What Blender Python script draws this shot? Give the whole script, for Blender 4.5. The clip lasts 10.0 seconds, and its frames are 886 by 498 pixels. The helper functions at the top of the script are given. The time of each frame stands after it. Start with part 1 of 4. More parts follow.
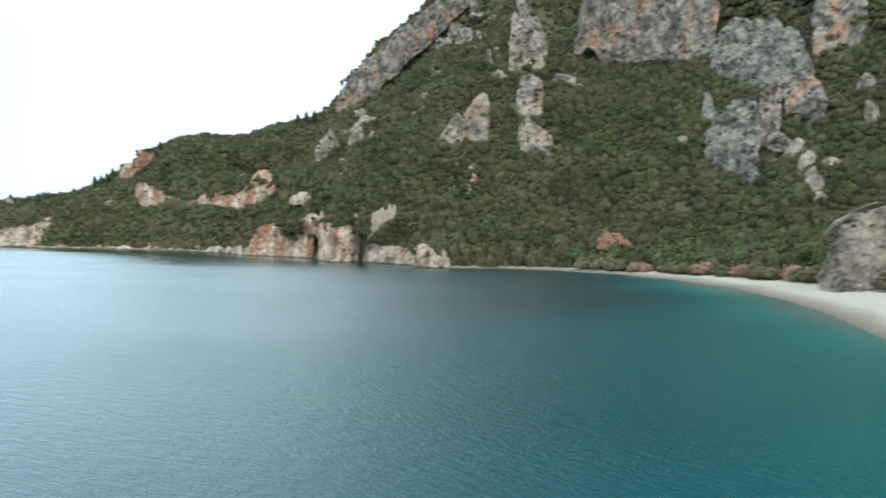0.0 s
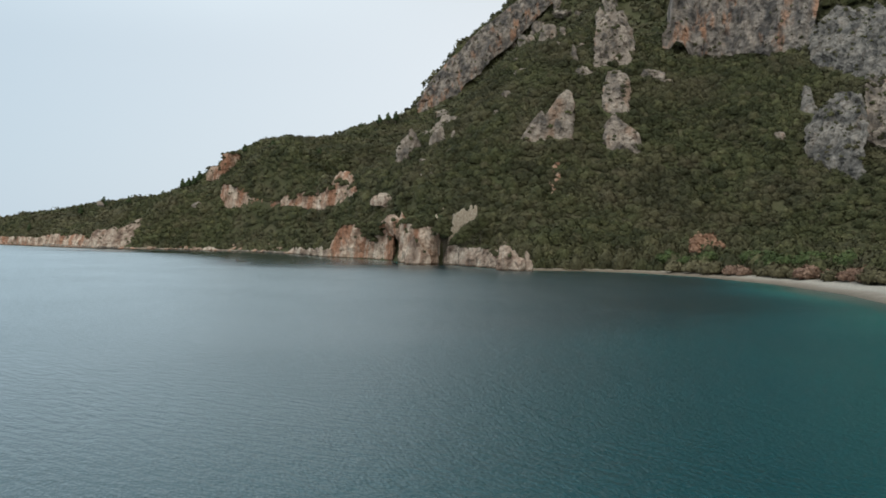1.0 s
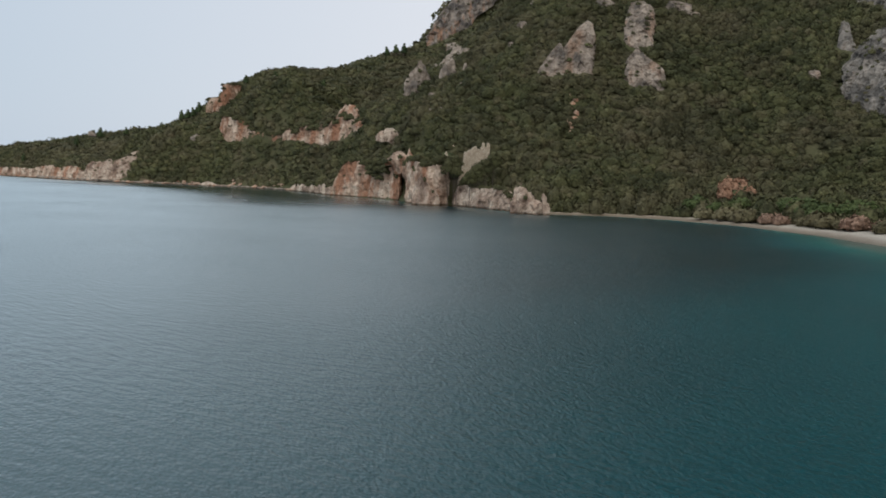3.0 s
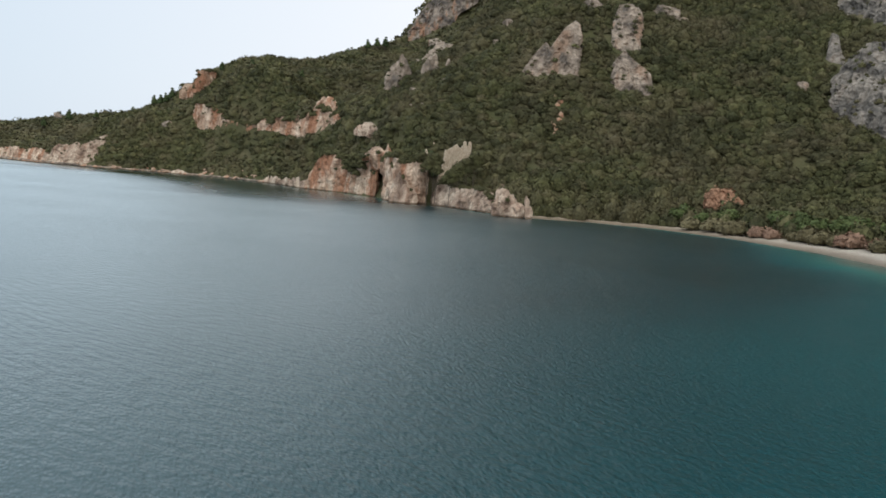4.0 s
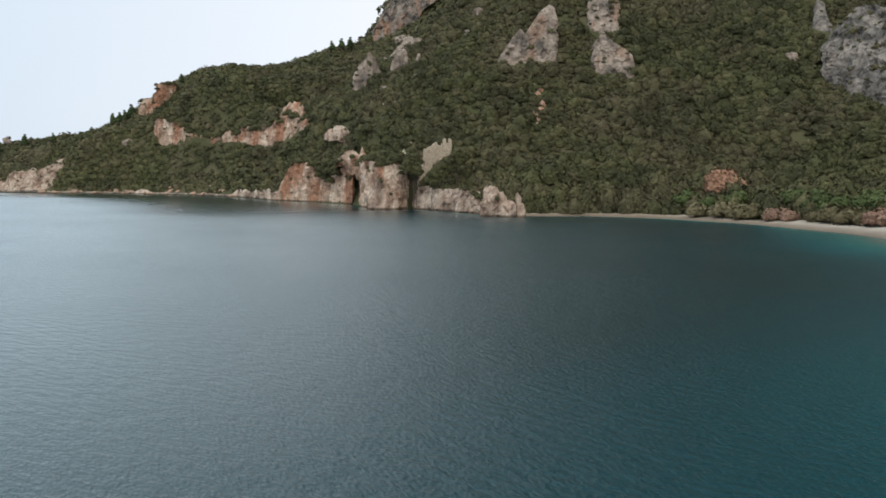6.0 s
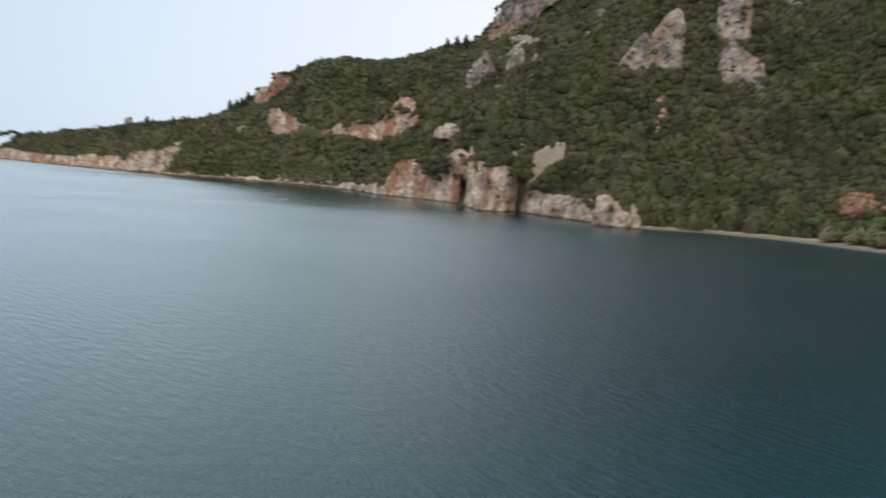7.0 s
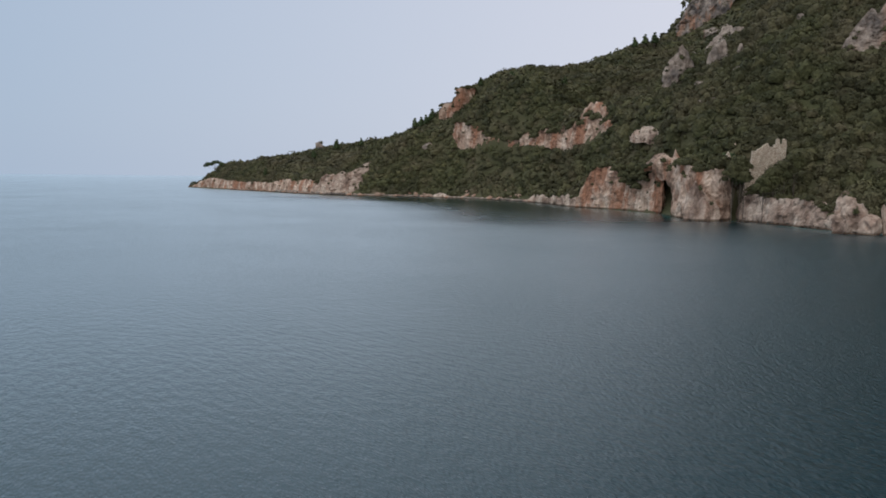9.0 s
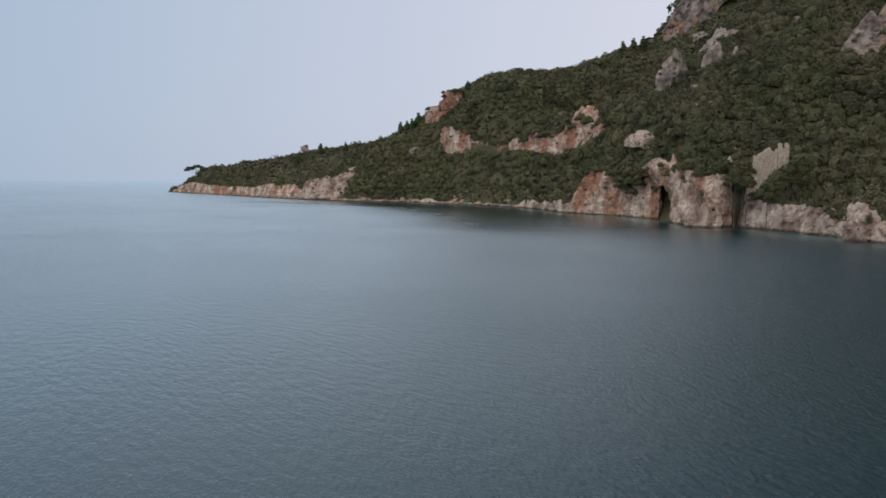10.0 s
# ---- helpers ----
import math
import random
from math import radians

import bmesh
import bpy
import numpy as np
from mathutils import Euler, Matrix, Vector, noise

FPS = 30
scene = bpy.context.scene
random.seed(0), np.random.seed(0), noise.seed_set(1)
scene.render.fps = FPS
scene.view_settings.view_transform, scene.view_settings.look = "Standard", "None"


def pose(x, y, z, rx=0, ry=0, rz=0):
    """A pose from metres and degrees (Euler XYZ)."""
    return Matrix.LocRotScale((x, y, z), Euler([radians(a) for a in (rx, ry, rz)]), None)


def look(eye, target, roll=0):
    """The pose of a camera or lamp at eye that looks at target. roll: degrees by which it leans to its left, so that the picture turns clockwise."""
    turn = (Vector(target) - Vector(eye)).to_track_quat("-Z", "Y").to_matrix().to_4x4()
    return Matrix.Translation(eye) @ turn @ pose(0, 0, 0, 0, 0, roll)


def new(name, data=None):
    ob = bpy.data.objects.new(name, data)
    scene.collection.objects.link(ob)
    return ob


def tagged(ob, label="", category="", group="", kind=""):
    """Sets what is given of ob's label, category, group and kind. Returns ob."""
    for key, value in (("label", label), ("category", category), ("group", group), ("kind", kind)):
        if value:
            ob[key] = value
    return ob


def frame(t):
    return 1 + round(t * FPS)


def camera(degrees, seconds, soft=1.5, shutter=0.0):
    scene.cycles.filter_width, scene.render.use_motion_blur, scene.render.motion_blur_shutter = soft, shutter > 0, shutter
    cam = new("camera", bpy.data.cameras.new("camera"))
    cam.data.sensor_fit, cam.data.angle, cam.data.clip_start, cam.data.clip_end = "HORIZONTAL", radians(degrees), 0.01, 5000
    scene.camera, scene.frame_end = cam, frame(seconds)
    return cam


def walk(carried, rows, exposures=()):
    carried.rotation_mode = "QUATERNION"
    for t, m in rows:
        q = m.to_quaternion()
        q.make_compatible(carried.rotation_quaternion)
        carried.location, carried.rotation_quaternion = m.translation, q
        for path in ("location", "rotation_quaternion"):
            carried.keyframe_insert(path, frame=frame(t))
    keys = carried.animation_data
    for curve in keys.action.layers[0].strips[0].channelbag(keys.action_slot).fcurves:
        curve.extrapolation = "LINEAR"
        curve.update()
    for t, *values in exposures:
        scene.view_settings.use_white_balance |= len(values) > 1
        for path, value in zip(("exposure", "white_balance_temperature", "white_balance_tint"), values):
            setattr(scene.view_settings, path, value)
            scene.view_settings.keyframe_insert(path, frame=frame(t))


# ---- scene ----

EXPOSURES = [(0, 0.82, 5800, -13), (0.5, 0.28, 6050, -9), (1.0, 0.02, 6300, -5), (2.5, -0.2, 6300, 0), (4.0, 0.25, 6450, -1), (6.5, 0.25, 6350, -1), (7.5, 0.18, 6250, 2), (8.5, -0.22, 6150, 4), (10, -0.25, 6150, 5)]
# ---- camera ----
# seconds, place (x, y, z), heading to the left of +y, pitch up, roll (degrees)
PATH = [
    (0.00, -7.94, -98.40, 11.67, -21.44, -0.90, 0.77),
    (0.20, -7.20, -96.72, 11.65, -19.25, -0.90, 0.63),
    (0.30, -6.84, -95.88, 11.65, -18.11, -0.84, 1.12),
    (0.50, -6.10, -94.19, 11.63, -16.92, -0.89, 0.77),
    (1.00, -4.74, -89.60, 11.62, -15.94, -0.87, 0.77),
    (1.30, -4.24, -86.67, 11.64, -16.28, -0.83, 0.68),
    (1.50, -3.91, -84.72, 11.66, -16.36, -0.82, 7.79),
    (1.60, -3.64, -83.70, 11.66, -15.63, -0.79, 8.49),
    (1.70, -3.36, -82.69, 11.66, -14.67, -0.78, 8.21),
    (1.80, -3.08, -81.67, 11.66, -14.23, -0.75, 4.79),
    (2.00, -2.52, -79.64, 11.66, -14.53, -0.73, 1.30),
    (2.50, -1.44, -74.53, 11.60, -15.01, -4.04, 0.95),
    (4.00, 1.05, -58.46, 11.82, -17.54, -5.02, 4.19),
    (4.50, 1.83, -53.10, 11.85, -17.65, -5.00, 1.69),
    (5.00, 2.69, -47.90, 11.86, -18.13, -4.97, 0.73),
    (6.50, 5.17, -33.00, 11.97, -19.66, -5.03, 0.57),
    (6.70, 5.42, -31.17, 11.97, -19.08, -5.01, 3.59),
    (7.00, 5.78, -28.43, 11.97, -12.31, -5.14, 3.62),
    (7.30, 5.88, -25.72, 12.00, -9.75, -5.17, 1.28),
    (7.50, 5.94, -23.91, 12.02, -7.62, -5.15, 0.47),
    (7.80, 5.72, -21.08, 12.21, -4.63, -5.13, 0.15),
    (8.00, 5.57, -19.19, 12.33, -1.00, -5.13, 6.80),
    (8.20, 5.22, -17.31, 12.39, 0.25, -4.88, 7.27),
    (8.50, 4.70, -14.48, 12.48, 0.50, -5.03, 1.56),
    (9.00, 3.30, -9.72, 12.59, 0.00, -4.90, 0.52),
    (9.50, 1.68, -4.85, 12.65, -0.63, -4.74, 0.64),
    (10.00, 0.00, 0.00, 12.53, -1.24, -4.56, 0.60),
]
cam = camera(54.87, 10.0, soft=1.7, shutter=0.5)


def aimed(x, y, z, yaw, pitch, roll):
    return pose(x, y, z, 0, 0, yaw) @ pose(0, 0, 0, 90 + pitch) @ pose(0, 0, 0, 0, 0, roll)


walk(cam, [(row[0], aimed(*row[1:])) for row in PATH], exposures=EXPOSURES)


# ---- world and light ----
SUN_TURN, SUN_HEIGHT = 180.0, 32.0
world = bpy.data.worlds.new("dusk_sky")
scene.world = world
world.use_nodes = True
wn, wl = world.node_tree.nodes, world.node_tree.links
wn.clear()
w_out, w_bg = wn.new("ShaderNodeOutputWorld"), wn.new("ShaderNodeBackground")
sky = wn.new("ShaderNodeTexSky")
sky.sky_type, sky.sun_disc = "NISHITA", False
sky.sun_elevation, sky.sun_rotation = radians(SUN_HEIGHT), radians(SUN_TURN)
sky.air_density, sky.dust_density, sky.ozone_density = 1.0, 3.0, 2.0
w_geo, w_sep = wn.new("ShaderNodeTexCoord"), wn.new("ShaderNodeSeparateXYZ")
wl.new(w_geo.outputs["Generated"], w_sep.inputs[0])
# thin high cloud: pale, pinkish overhead, bluer over the open sea
w_side = wn.new("ShaderNodeMapRange")
w_side.inputs[1].default_value, w_side.inputs[2].default_value = -0.45, 0.35
wl.new(w_sep.outputs[0], w_side.inputs[0])
w_cloud = wn.new("ShaderNodeMix")
w_cloud.data_type = "RGBA"
w_cloud.inputs[6].default_value, w_cloud.inputs[7].default_value = (7.9, 9.0, 11.2, 1), (13.2, 12.5, 13.8, 1)
wl.new(w_side.outputs[0], w_cloud.inputs[0])
# the dome darkens overhead, more so on the landward side
w_high = wn.new("ShaderNodeMix")
w_high.data_type = "RGBA"
w_high.inputs[6].default_value, w_high.inputs[7].default_value = (25.0, 25.6, 27.0, 1), (1.4, 1.8, 2.4, 1)
w_turn = wn.new("ShaderNodeMapRange")
w_turn.inputs[1].default_value, w_turn.inputs[2].default_value = 0.02, 0.4
wl.new(w_sep.outputs[0], w_turn.inputs[0])
wl.new(w_turn.outputs[0], w_high.inputs[0])
w_up = wn.new("ShaderNodeMapRange")
w_up.interpolation_type = "SMOOTHSTEP"
w_up.inputs[1].default_value, w_up.inputs[2].default_value = 0.19, 0.6
wl.new(w_sep.outputs[2], w_up.inputs[0])
w_dome = wn.new("ShaderNodeMix")
w_dome.data_type = "RGBA"
wl.new(w_up.outputs[0], w_dome.inputs[0])
wl.new(w_cloud.outputs[2], w_dome.inputs[6])
wl.new(w_high.outputs[2], w_dome.inputs[7])
w_mix = wn.new("ShaderNodeMix")
w_mix.data_type = "RGBA"
w_mix.inputs[0].default_value = 0.9
wl.new(sky.outputs[0], w_mix.inputs[6])
wl.new(w_dome.outputs[2], w_mix.inputs[7])
wl.new(w_mix.outputs[2], w_bg.inputs[0])
w_bg.inputs[1].default_value = 0.07
wl.new(w_bg.outputs[0], w_out.inputs[0])

sun = new("sun", bpy.data.lights.new("sun", "SUN"))
sun.data.energy, sun.data.angle, sun.data.color = 0.6, radians(45), (1.0, 0.91, 0.83)
sun.matrix_world = look((0, 0, 0), (math.sin(radians(SUN_TURN)) * -1, -math.cos(radians(SUN_TURN)), -math.tan(radians(SUN_HEIGHT))))


# ---- materials ----
def material(name, rough_value=0.9):
    m = bpy.data.materials.new(name)
    m.use_nodes = True
    nodes, links = m.node_tree.nodes, m.node_tree.links
    bsdf = nodes["Principled BSDF"]
    bsdf.inputs["Roughness"].default_value = rough_value
    bsdf.inputs["Specular IOR Level"].default_value = 0.25
    return m, nodes, links, bsdf


def noise_node(nodes, links, scale, detail=4.0, stretch=None, roughness=0.6, turn=0.0):
    """Noise in the object's space, stretched along its axes or, with turn, along axes turned by so many degrees."""
    tex, co = nodes.new("ShaderNodeTexNoise"), nodes.new("ShaderNodeTexCoord")
    tex.inputs["Scale"].default_value, tex.inputs["Detail"].default_value, tex.inputs["Roughness"].default_value = scale, detail, roughness
    if stretch:
        mp = nodes.new("ShaderNodeMapping")
        mp.vector_type = "TEXTURE"
        mp.inputs["Scale"].default_value = tuple(1 / k for k in stretch)
        mp.inputs["Rotation"].default_value = (0, 0, radians(turn))
        links.new(co.outputs["Object"], mp.inputs[0])
        links.new(mp.outputs[0], tex.inputs["Vector"])
    else:
        links.new(co.outputs["Object"], tex.inputs["Vector"])
    return tex.outputs["Fac"]


def ramp(nodes, links, value, *stops):
    r = nodes.new("ShaderNodeValToRGB")
    while len(r.color_ramp.elements) < len(stops):
        r.color_ramp.elements.new(0.5)
    for e, (at, colour) in zip(r.color_ramp.elements, stops):
        e.position, e.color = at, (*colour, 1)
    links.new(value, r.inputs[0])
    return r.outputs[0]


def mixed(nodes, links, fac, a, b, mode="MIX"):
    m = nodes.new("ShaderNodeMix")
    m.data_type, m.blend_type = "RGBA", mode
    for slot, v in ((0, fac), (6, a), (7, b)):
        if isinstance(v, tuple):
            m.inputs[slot].default_value = (*v, 1)
        elif isinstance(v, float):
            m.inputs[slot].default_value = v
        else:
            links.new(v, m.inputs[slot])
    return m.outputs[2]


def bumped(nodes, links, bsdf, value, strength, distance):
    bump = nodes.new("ShaderNodeBump")
    bump.inputs["Strength"].default_value, bump.inputs["Distance"].default_value = strength, distance
    links.new(value, bump.inputs["Height"])
    links.new(bump.outputs[0], bsdf.inputs["Normal"])
    return bump


SEA = bpy.data.materials.new("sea_water")
SEA.use_nodes = True
n_, l_ = SEA.node_tree.nodes, SEA.node_tree.links
n_.clear()
out_, body_, gloss_, fres_, mix_ = (n_.new("ShaderNode" + k) for k in ("OutputMaterial", "BsdfDiffuse", "BsdfGlossy", "Fresnel", "MixShader"))
gloss_.distribution = "BECKMANN"
gloss_.inputs["Color"].default_value = (0.9, 0.97, 1, 1)
fres_.inputs["IOR"].default_value = 1.34
at_ = n_.new("ShaderNodeAttribute")
at_.attribute_name = "shallow"
deep = ramp(n_, l_, at_.outputs["Fac"], (0.0, (0.001, 0.02, 0.028)), (0.3, (0.001, 0.044, 0.058)), (0.6, (0.003, 0.105, 0.122)), (0.85, (0.03, 0.2, 0.18)), (1.0, (0.2, 0.23, 0.19)))
calm_, calmer_ = n_.new("ShaderNodeAttribute"), n_.new("ShaderNodeMapRange")
calm_.attribute_name = "calm"
calmer_.inputs[3].default_value, calmer_.inputs[4].default_value = 0.34, 0.26
l_.new(calm_.outputs["Fac"], calmer_.inputs[0])
l_.new(calmer_.outputs[0], gloss_.inputs["Roughness"])
patch = noise_node(n_, l_, 0.012, 3.0)
l_.new(mixed(n_, l_, patch, deep, (0.001, 0.022, 0.031)), body_.inputs["Color"])
# short wind waves whose crests run towards the shore, in calmer and livelier patches
wide = noise_node(n_, l_, 1.0, 2.0, (1.9, 0.62, 1.0), 0.5, 29.0)
fine = noise_node(n_, l_, 3.6, 3.0, (1.8, 0.8, 1.0), 0.6, 22.0)
lively = ramp(n_, l_, noise_node(n_, l_, 0.02, 3.0), (0.3, (0.55, 0.55, 0.55)), (0.7, (1, 1, 1)))
add = n_.new("ShaderNodeMath")
add.operation = "MULTIPLY_ADD"
add.inputs[1].default_value = 0.7
l_.new(fine, add.inputs[0])
l_.new(wide, add.inputs[2])
gust = n_.new("ShaderNodeMath")
gust.operation = "MULTIPLY"
l_.new(add.outputs[0], gust.inputs[0])
lee = n_.new("ShaderNodeMapRange")
lee.inputs[3].default_value, lee.inputs[4].default_value = 1.0, 0.5
l_.new(calm_.outputs["Fac"], lee.inputs[0])
l_.new(mixed(n_, l_, 1.0, lively, lee.outputs[0], "MULTIPLY"), gust.inputs[1])
bump_ = bumped(n_, l_, gloss_, gust.outputs[0], 1.0, 0.16)
l_.new(bump_.outputs[0], fres_.inputs["Normal"])
for a_, b_ in ((fres_.outputs[0], mix_.inputs[0]), (body_.outputs[0], mix_.inputs[1]), (gloss_.outputs[0], mix_.inputs[2]), (mix_.outputs[0], out_.inputs[0])):
    l_.new(a_, b_)

GROUND, n_, l_, b_ = material("hill_soil", 0.95)
earth = ramp(n_, l_, noise_node(n_, l_, 0.06, 6.0), (0.4, (0.06, 0.058, 0.024)), (0.56, (0.1, 0.085, 0.045)), (0.7, (0.19, 0.14, 0.095)))
l_.new(mixed(n_, l_, noise_node(n_, l_, 0.9, 5.0), earth, (0.05, 0.05, 0.02)), b_.inputs["Base Color"])
bumped(n_, l_, b_, noise_node(n_, l_, 0.7, 6.0), 0.8, 0.6)


def rock(name, low, mid, high, stain, stain_at):
    """Weathered rock: broad blotches, hanging stains, dark runnels, wandering joints and fine grain."""
    m, n, l, b = material(name, 0.92)
    body = ramp(n, l, noise_node(n, l, 0.14, 6.0, (1, 1, 0.8), 0.55), (0.36, low), (0.47, mid), (0.6, high))
    tint = noise_node(n, l, 0.11, 6.0, (1, 1, 0.3), 0.6)
    body = mixed(n, l, ramp(n, l, tint, (stain_at, (0, 0, 0)), (stain_at + 0.1, (0.9, 0.9, 0.9))), body, stain)
    streak = ramp(n, l, noise_node(n, l, 0.55, 5.0, (1, 1, 0.14), 0.65), (0.36, (0.42, 0.39, 0.37)), (0.5, (1, 1, 1)))
    body = mixed(n, l, 0.45, body, streak, "MULTIPLY")
    crack, co, warp = n.new("ShaderNodeTexVoronoi"), n.new("ShaderNodeTexCoord"), n.new("ShaderNodeVectorMath")
    crack.feature, crack.inputs["Scale"].default_value = "DISTANCE_TO_EDGE", 0.15
    wobble = n.new("ShaderNodeTexNoise")
    wobble.inputs["Scale"].default_value, wobble.inputs["Detail"].default_value = 0.4, 5.0
    l.new(co.outputs["Object"], wobble.inputs["Vector"])
    warp.operation = "MULTIPLY_ADD"
    warp.inputs[1].default_value = (6, 6, 4)
    l.new(wobble.outputs["Color"], warp.inputs[0])
    l.new(co.outputs["Object"], warp.inputs[2])
    l.new(warp.outputs[0], crack.inputs["Vector"])
    joints = ramp(n, l, crack.outputs["Distance"], (0.0, (0.3, 0.27, 0.25)), (0.07, (1, 1, 1)))
    body = mixed(n, l, 0.45, body, joints, "MULTIPLY")
    pits = ramp(n, l, noise_node(n, l, 1.4, 6.0, None, 0.7), (0.36, (0.5, 0.47, 0.44)), (0.52, (1, 1, 1)))
    body = mixed(n, l, 0.45, body, pits, "MULTIPLY")
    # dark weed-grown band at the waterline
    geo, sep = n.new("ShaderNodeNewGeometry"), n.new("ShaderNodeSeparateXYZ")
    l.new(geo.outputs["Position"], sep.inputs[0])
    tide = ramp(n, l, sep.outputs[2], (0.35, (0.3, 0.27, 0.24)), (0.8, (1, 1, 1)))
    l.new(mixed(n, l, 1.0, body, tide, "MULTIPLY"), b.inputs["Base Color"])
    bumped(n, l, b, noise_node(n, l, 0.8, 8.0, (1, 1, 0.7), 0.65), 1.0, 0.35)
    return m


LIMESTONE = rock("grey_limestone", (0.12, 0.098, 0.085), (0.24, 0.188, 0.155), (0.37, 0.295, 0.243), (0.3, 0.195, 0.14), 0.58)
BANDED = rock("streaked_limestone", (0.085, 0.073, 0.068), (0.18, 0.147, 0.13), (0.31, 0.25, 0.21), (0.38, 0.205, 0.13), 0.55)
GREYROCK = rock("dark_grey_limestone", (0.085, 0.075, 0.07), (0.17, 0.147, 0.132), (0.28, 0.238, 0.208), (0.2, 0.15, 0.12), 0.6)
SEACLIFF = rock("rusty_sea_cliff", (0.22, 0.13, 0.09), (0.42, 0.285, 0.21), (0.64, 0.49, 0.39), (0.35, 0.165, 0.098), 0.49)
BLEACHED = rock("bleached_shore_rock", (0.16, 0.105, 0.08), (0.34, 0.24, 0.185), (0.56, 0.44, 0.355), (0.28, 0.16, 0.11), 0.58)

BEACH, n_, l_, b_ = material("pale_pebbles", 0.9)
peb = ramp(n_, l_, noise_node(n_, l_, 3.0, 6.0, None, 0.75), (0.35, (0.24, 0.205, 0.175)), (0.5, (0.4, 0.345, 0.3)), (0.66, (0.54, 0.48, 0.425)))
dry_ = mixed(n_, l_, ramp(n_, l_, noise_node(n_, l_, 0.08, 4.0), (0.5, (0, 0, 0)), (0.75, (0.25, 0.25, 0.25))), peb, (0.36, 0.32, 0.28))
geo_, sep_ = n_.new("ShaderNodeNewGeometry"), n_.new("ShaderNodeSeparateXYZ")
l_.new(geo_.outputs["Position"], sep_.inputs[0])
wet = ramp(n_, l_, sep_.outputs[2], (0.1, (0.4, 0.37, 0.34)), (0.5, (0.62, 0.58, 0.55)), (0.85, (1, 1, 1)))
far_ = n_.new("ShaderNodeMapRange")
far_.inputs[1].default_value, far_.inputs[2].default_value = 80.0, 180.0
l_.new(sep_.outputs[1], far_.inputs[0])
# browner, earthier stones at the sheltered end
dry_ = mixed(n_, l_, far_.outputs[0], dry_, mixed(n_, l_, noise_node(n_, l_, 1.2, 5.0), (0.42, 0.34, 0.265), (0.26, 0.2, 0.15)))
l_.new(mixed(n_, l_, 1.0, dry_, wet, "MULTIPLY"), b_.inputs["Base Color"])
bumped(n_, l_, b_, noise_node(n_, l_, 5.0, 4.0), 0.6, 0.2)


def foliage(name, dark, mid, light, patch):
    """Leaves that vary by spray, by bush and by stand: dark woods, dry patches."""
    m, n, l, b = material(name, 0.85)
    geo, own = n.new("ShaderNodeNewGeometry"), n.new("ShaderNodeAttribute")
    own.attribute_name = "bush"
    leaf = ramp(n, l, geo.outputs["Random Per Island"], (0.0, dark), (0.55, mid), (1.0, light))
    bush = ramp(n, l, own.outputs["Fac"], (0.0, tuple(0.7 * c for c in dark)), (0.35, mid), (0.65, mid), (0.85, light), (1.0, patch))
    both = mixed(n, l, 0.62, leaf, bush)
    wide = ramp(n, l, noise_node(n, l, 0.03, 5.0), (0.44, (0, 0, 0)), (0.62, (0.9, 0.9, 0.9)))
    both = mixed(n, l, wide, both, mixed(n, l, 0.35, patch, both))
    wood = ramp(n, l, noise_node(n, l, 0.045, 5.0), (0.48, (0, 0, 0)), (0.62, (0.85, 0.85, 0.85)))
    both = mixed(n, l, wood, both, mixed(n, l, 0.3, tuple(0.75 * c for c in dark), both))
    sprig = ramp(n, l, noise_node(n, l, 2.2, 4.0, None, 0.7), (0.38, (0.68, 0.68, 0.68)), (0.5, (1.0, 1.0, 1.0)), (0.62, (1.32, 1.32, 1.26)))
    l.new(mixed(n, l, 0.85, both, sprig, "MULTIPLY"), b.inputs["Base Color"])
    bumped(n, l, b, noise_node(n, l, 2.2, 5.0, None, 0.7), 0.8, 0.3)
    return m


SCRUB = foliage("scrub_leaves", (0.036, 0.037, 0.015), (0.074, 0.073, 0.03), (0.142, 0.128, 0.057), (0.108, 0.084, 0.05))
PINE = foliage("pine_needles", (0.03, 0.046, 0.02), (0.06, 0.08, 0.032), (0.1, 0.12, 0.045), (0.065, 0.08, 0.03))
FRESH = foliage("fresh_leaves", (0.034, 0.047, 0.016), (0.068, 0.086, 0.029), (0.12, 0.134, 0.047), (0.095, 0.11, 0.038))
DRY = foliage("dry_leaves", (0.12, 0.068, 0.05), (0.24, 0.14, 0.1), (0.36, 0.23, 0.17), (0.2, 0.13, 0.085))
STRAW = foliage("straw_scrub", (0.07, 0.057, 0.03), (0.125, 0.1, 0.055), (0.19, 0.155, 0.09), (0.12, 0.11, 0.05))
RUST = foliage("rust_leaves", (0.17, 0.085, 0.052), (0.31, 0.16, 0.1), (0.43, 0.25, 0.17), (0.36, 0.2, 0.12))
BARK, n_, l_, b_ = material("bark", 0.95)
l_.new(ramp(n_, l_, noise_node(n_, l_, 6.0, 5.0, (1, 1, 0.3)), (0.35, (0.06, 0.045, 0.035)), (0.65, (0.16, 0.125, 0.1))), b_.inputs["Base Color"])

RUIN, n_, l_, b_ = material("ruin_masonry", 0.95)
brick = n_.new("ShaderNodeTexVoronoi")
brick.feature, brick.inputs["Scale"].default_value = "DISTANCE_TO_EDGE", 2.6
co_ = n_.new("ShaderNodeTexCoord")
l_.new(co_.outputs["Object"], brick.inputs["Vector"])
joint = ramp(n_, l_, brick.outputs["Distance"], (0.0, (0.3, 0.26, 0.22)), (0.12, (1, 1, 1)))
stone = ramp(n_, l_, noise_node(n_, l_, 1.2, 6.0, None, 0.7), (0.32, (0.38, 0.28, 0.21)), (0.5, (0.54, 0.43, 0.33)), (0.7, (0.66, 0.55, 0.44)))
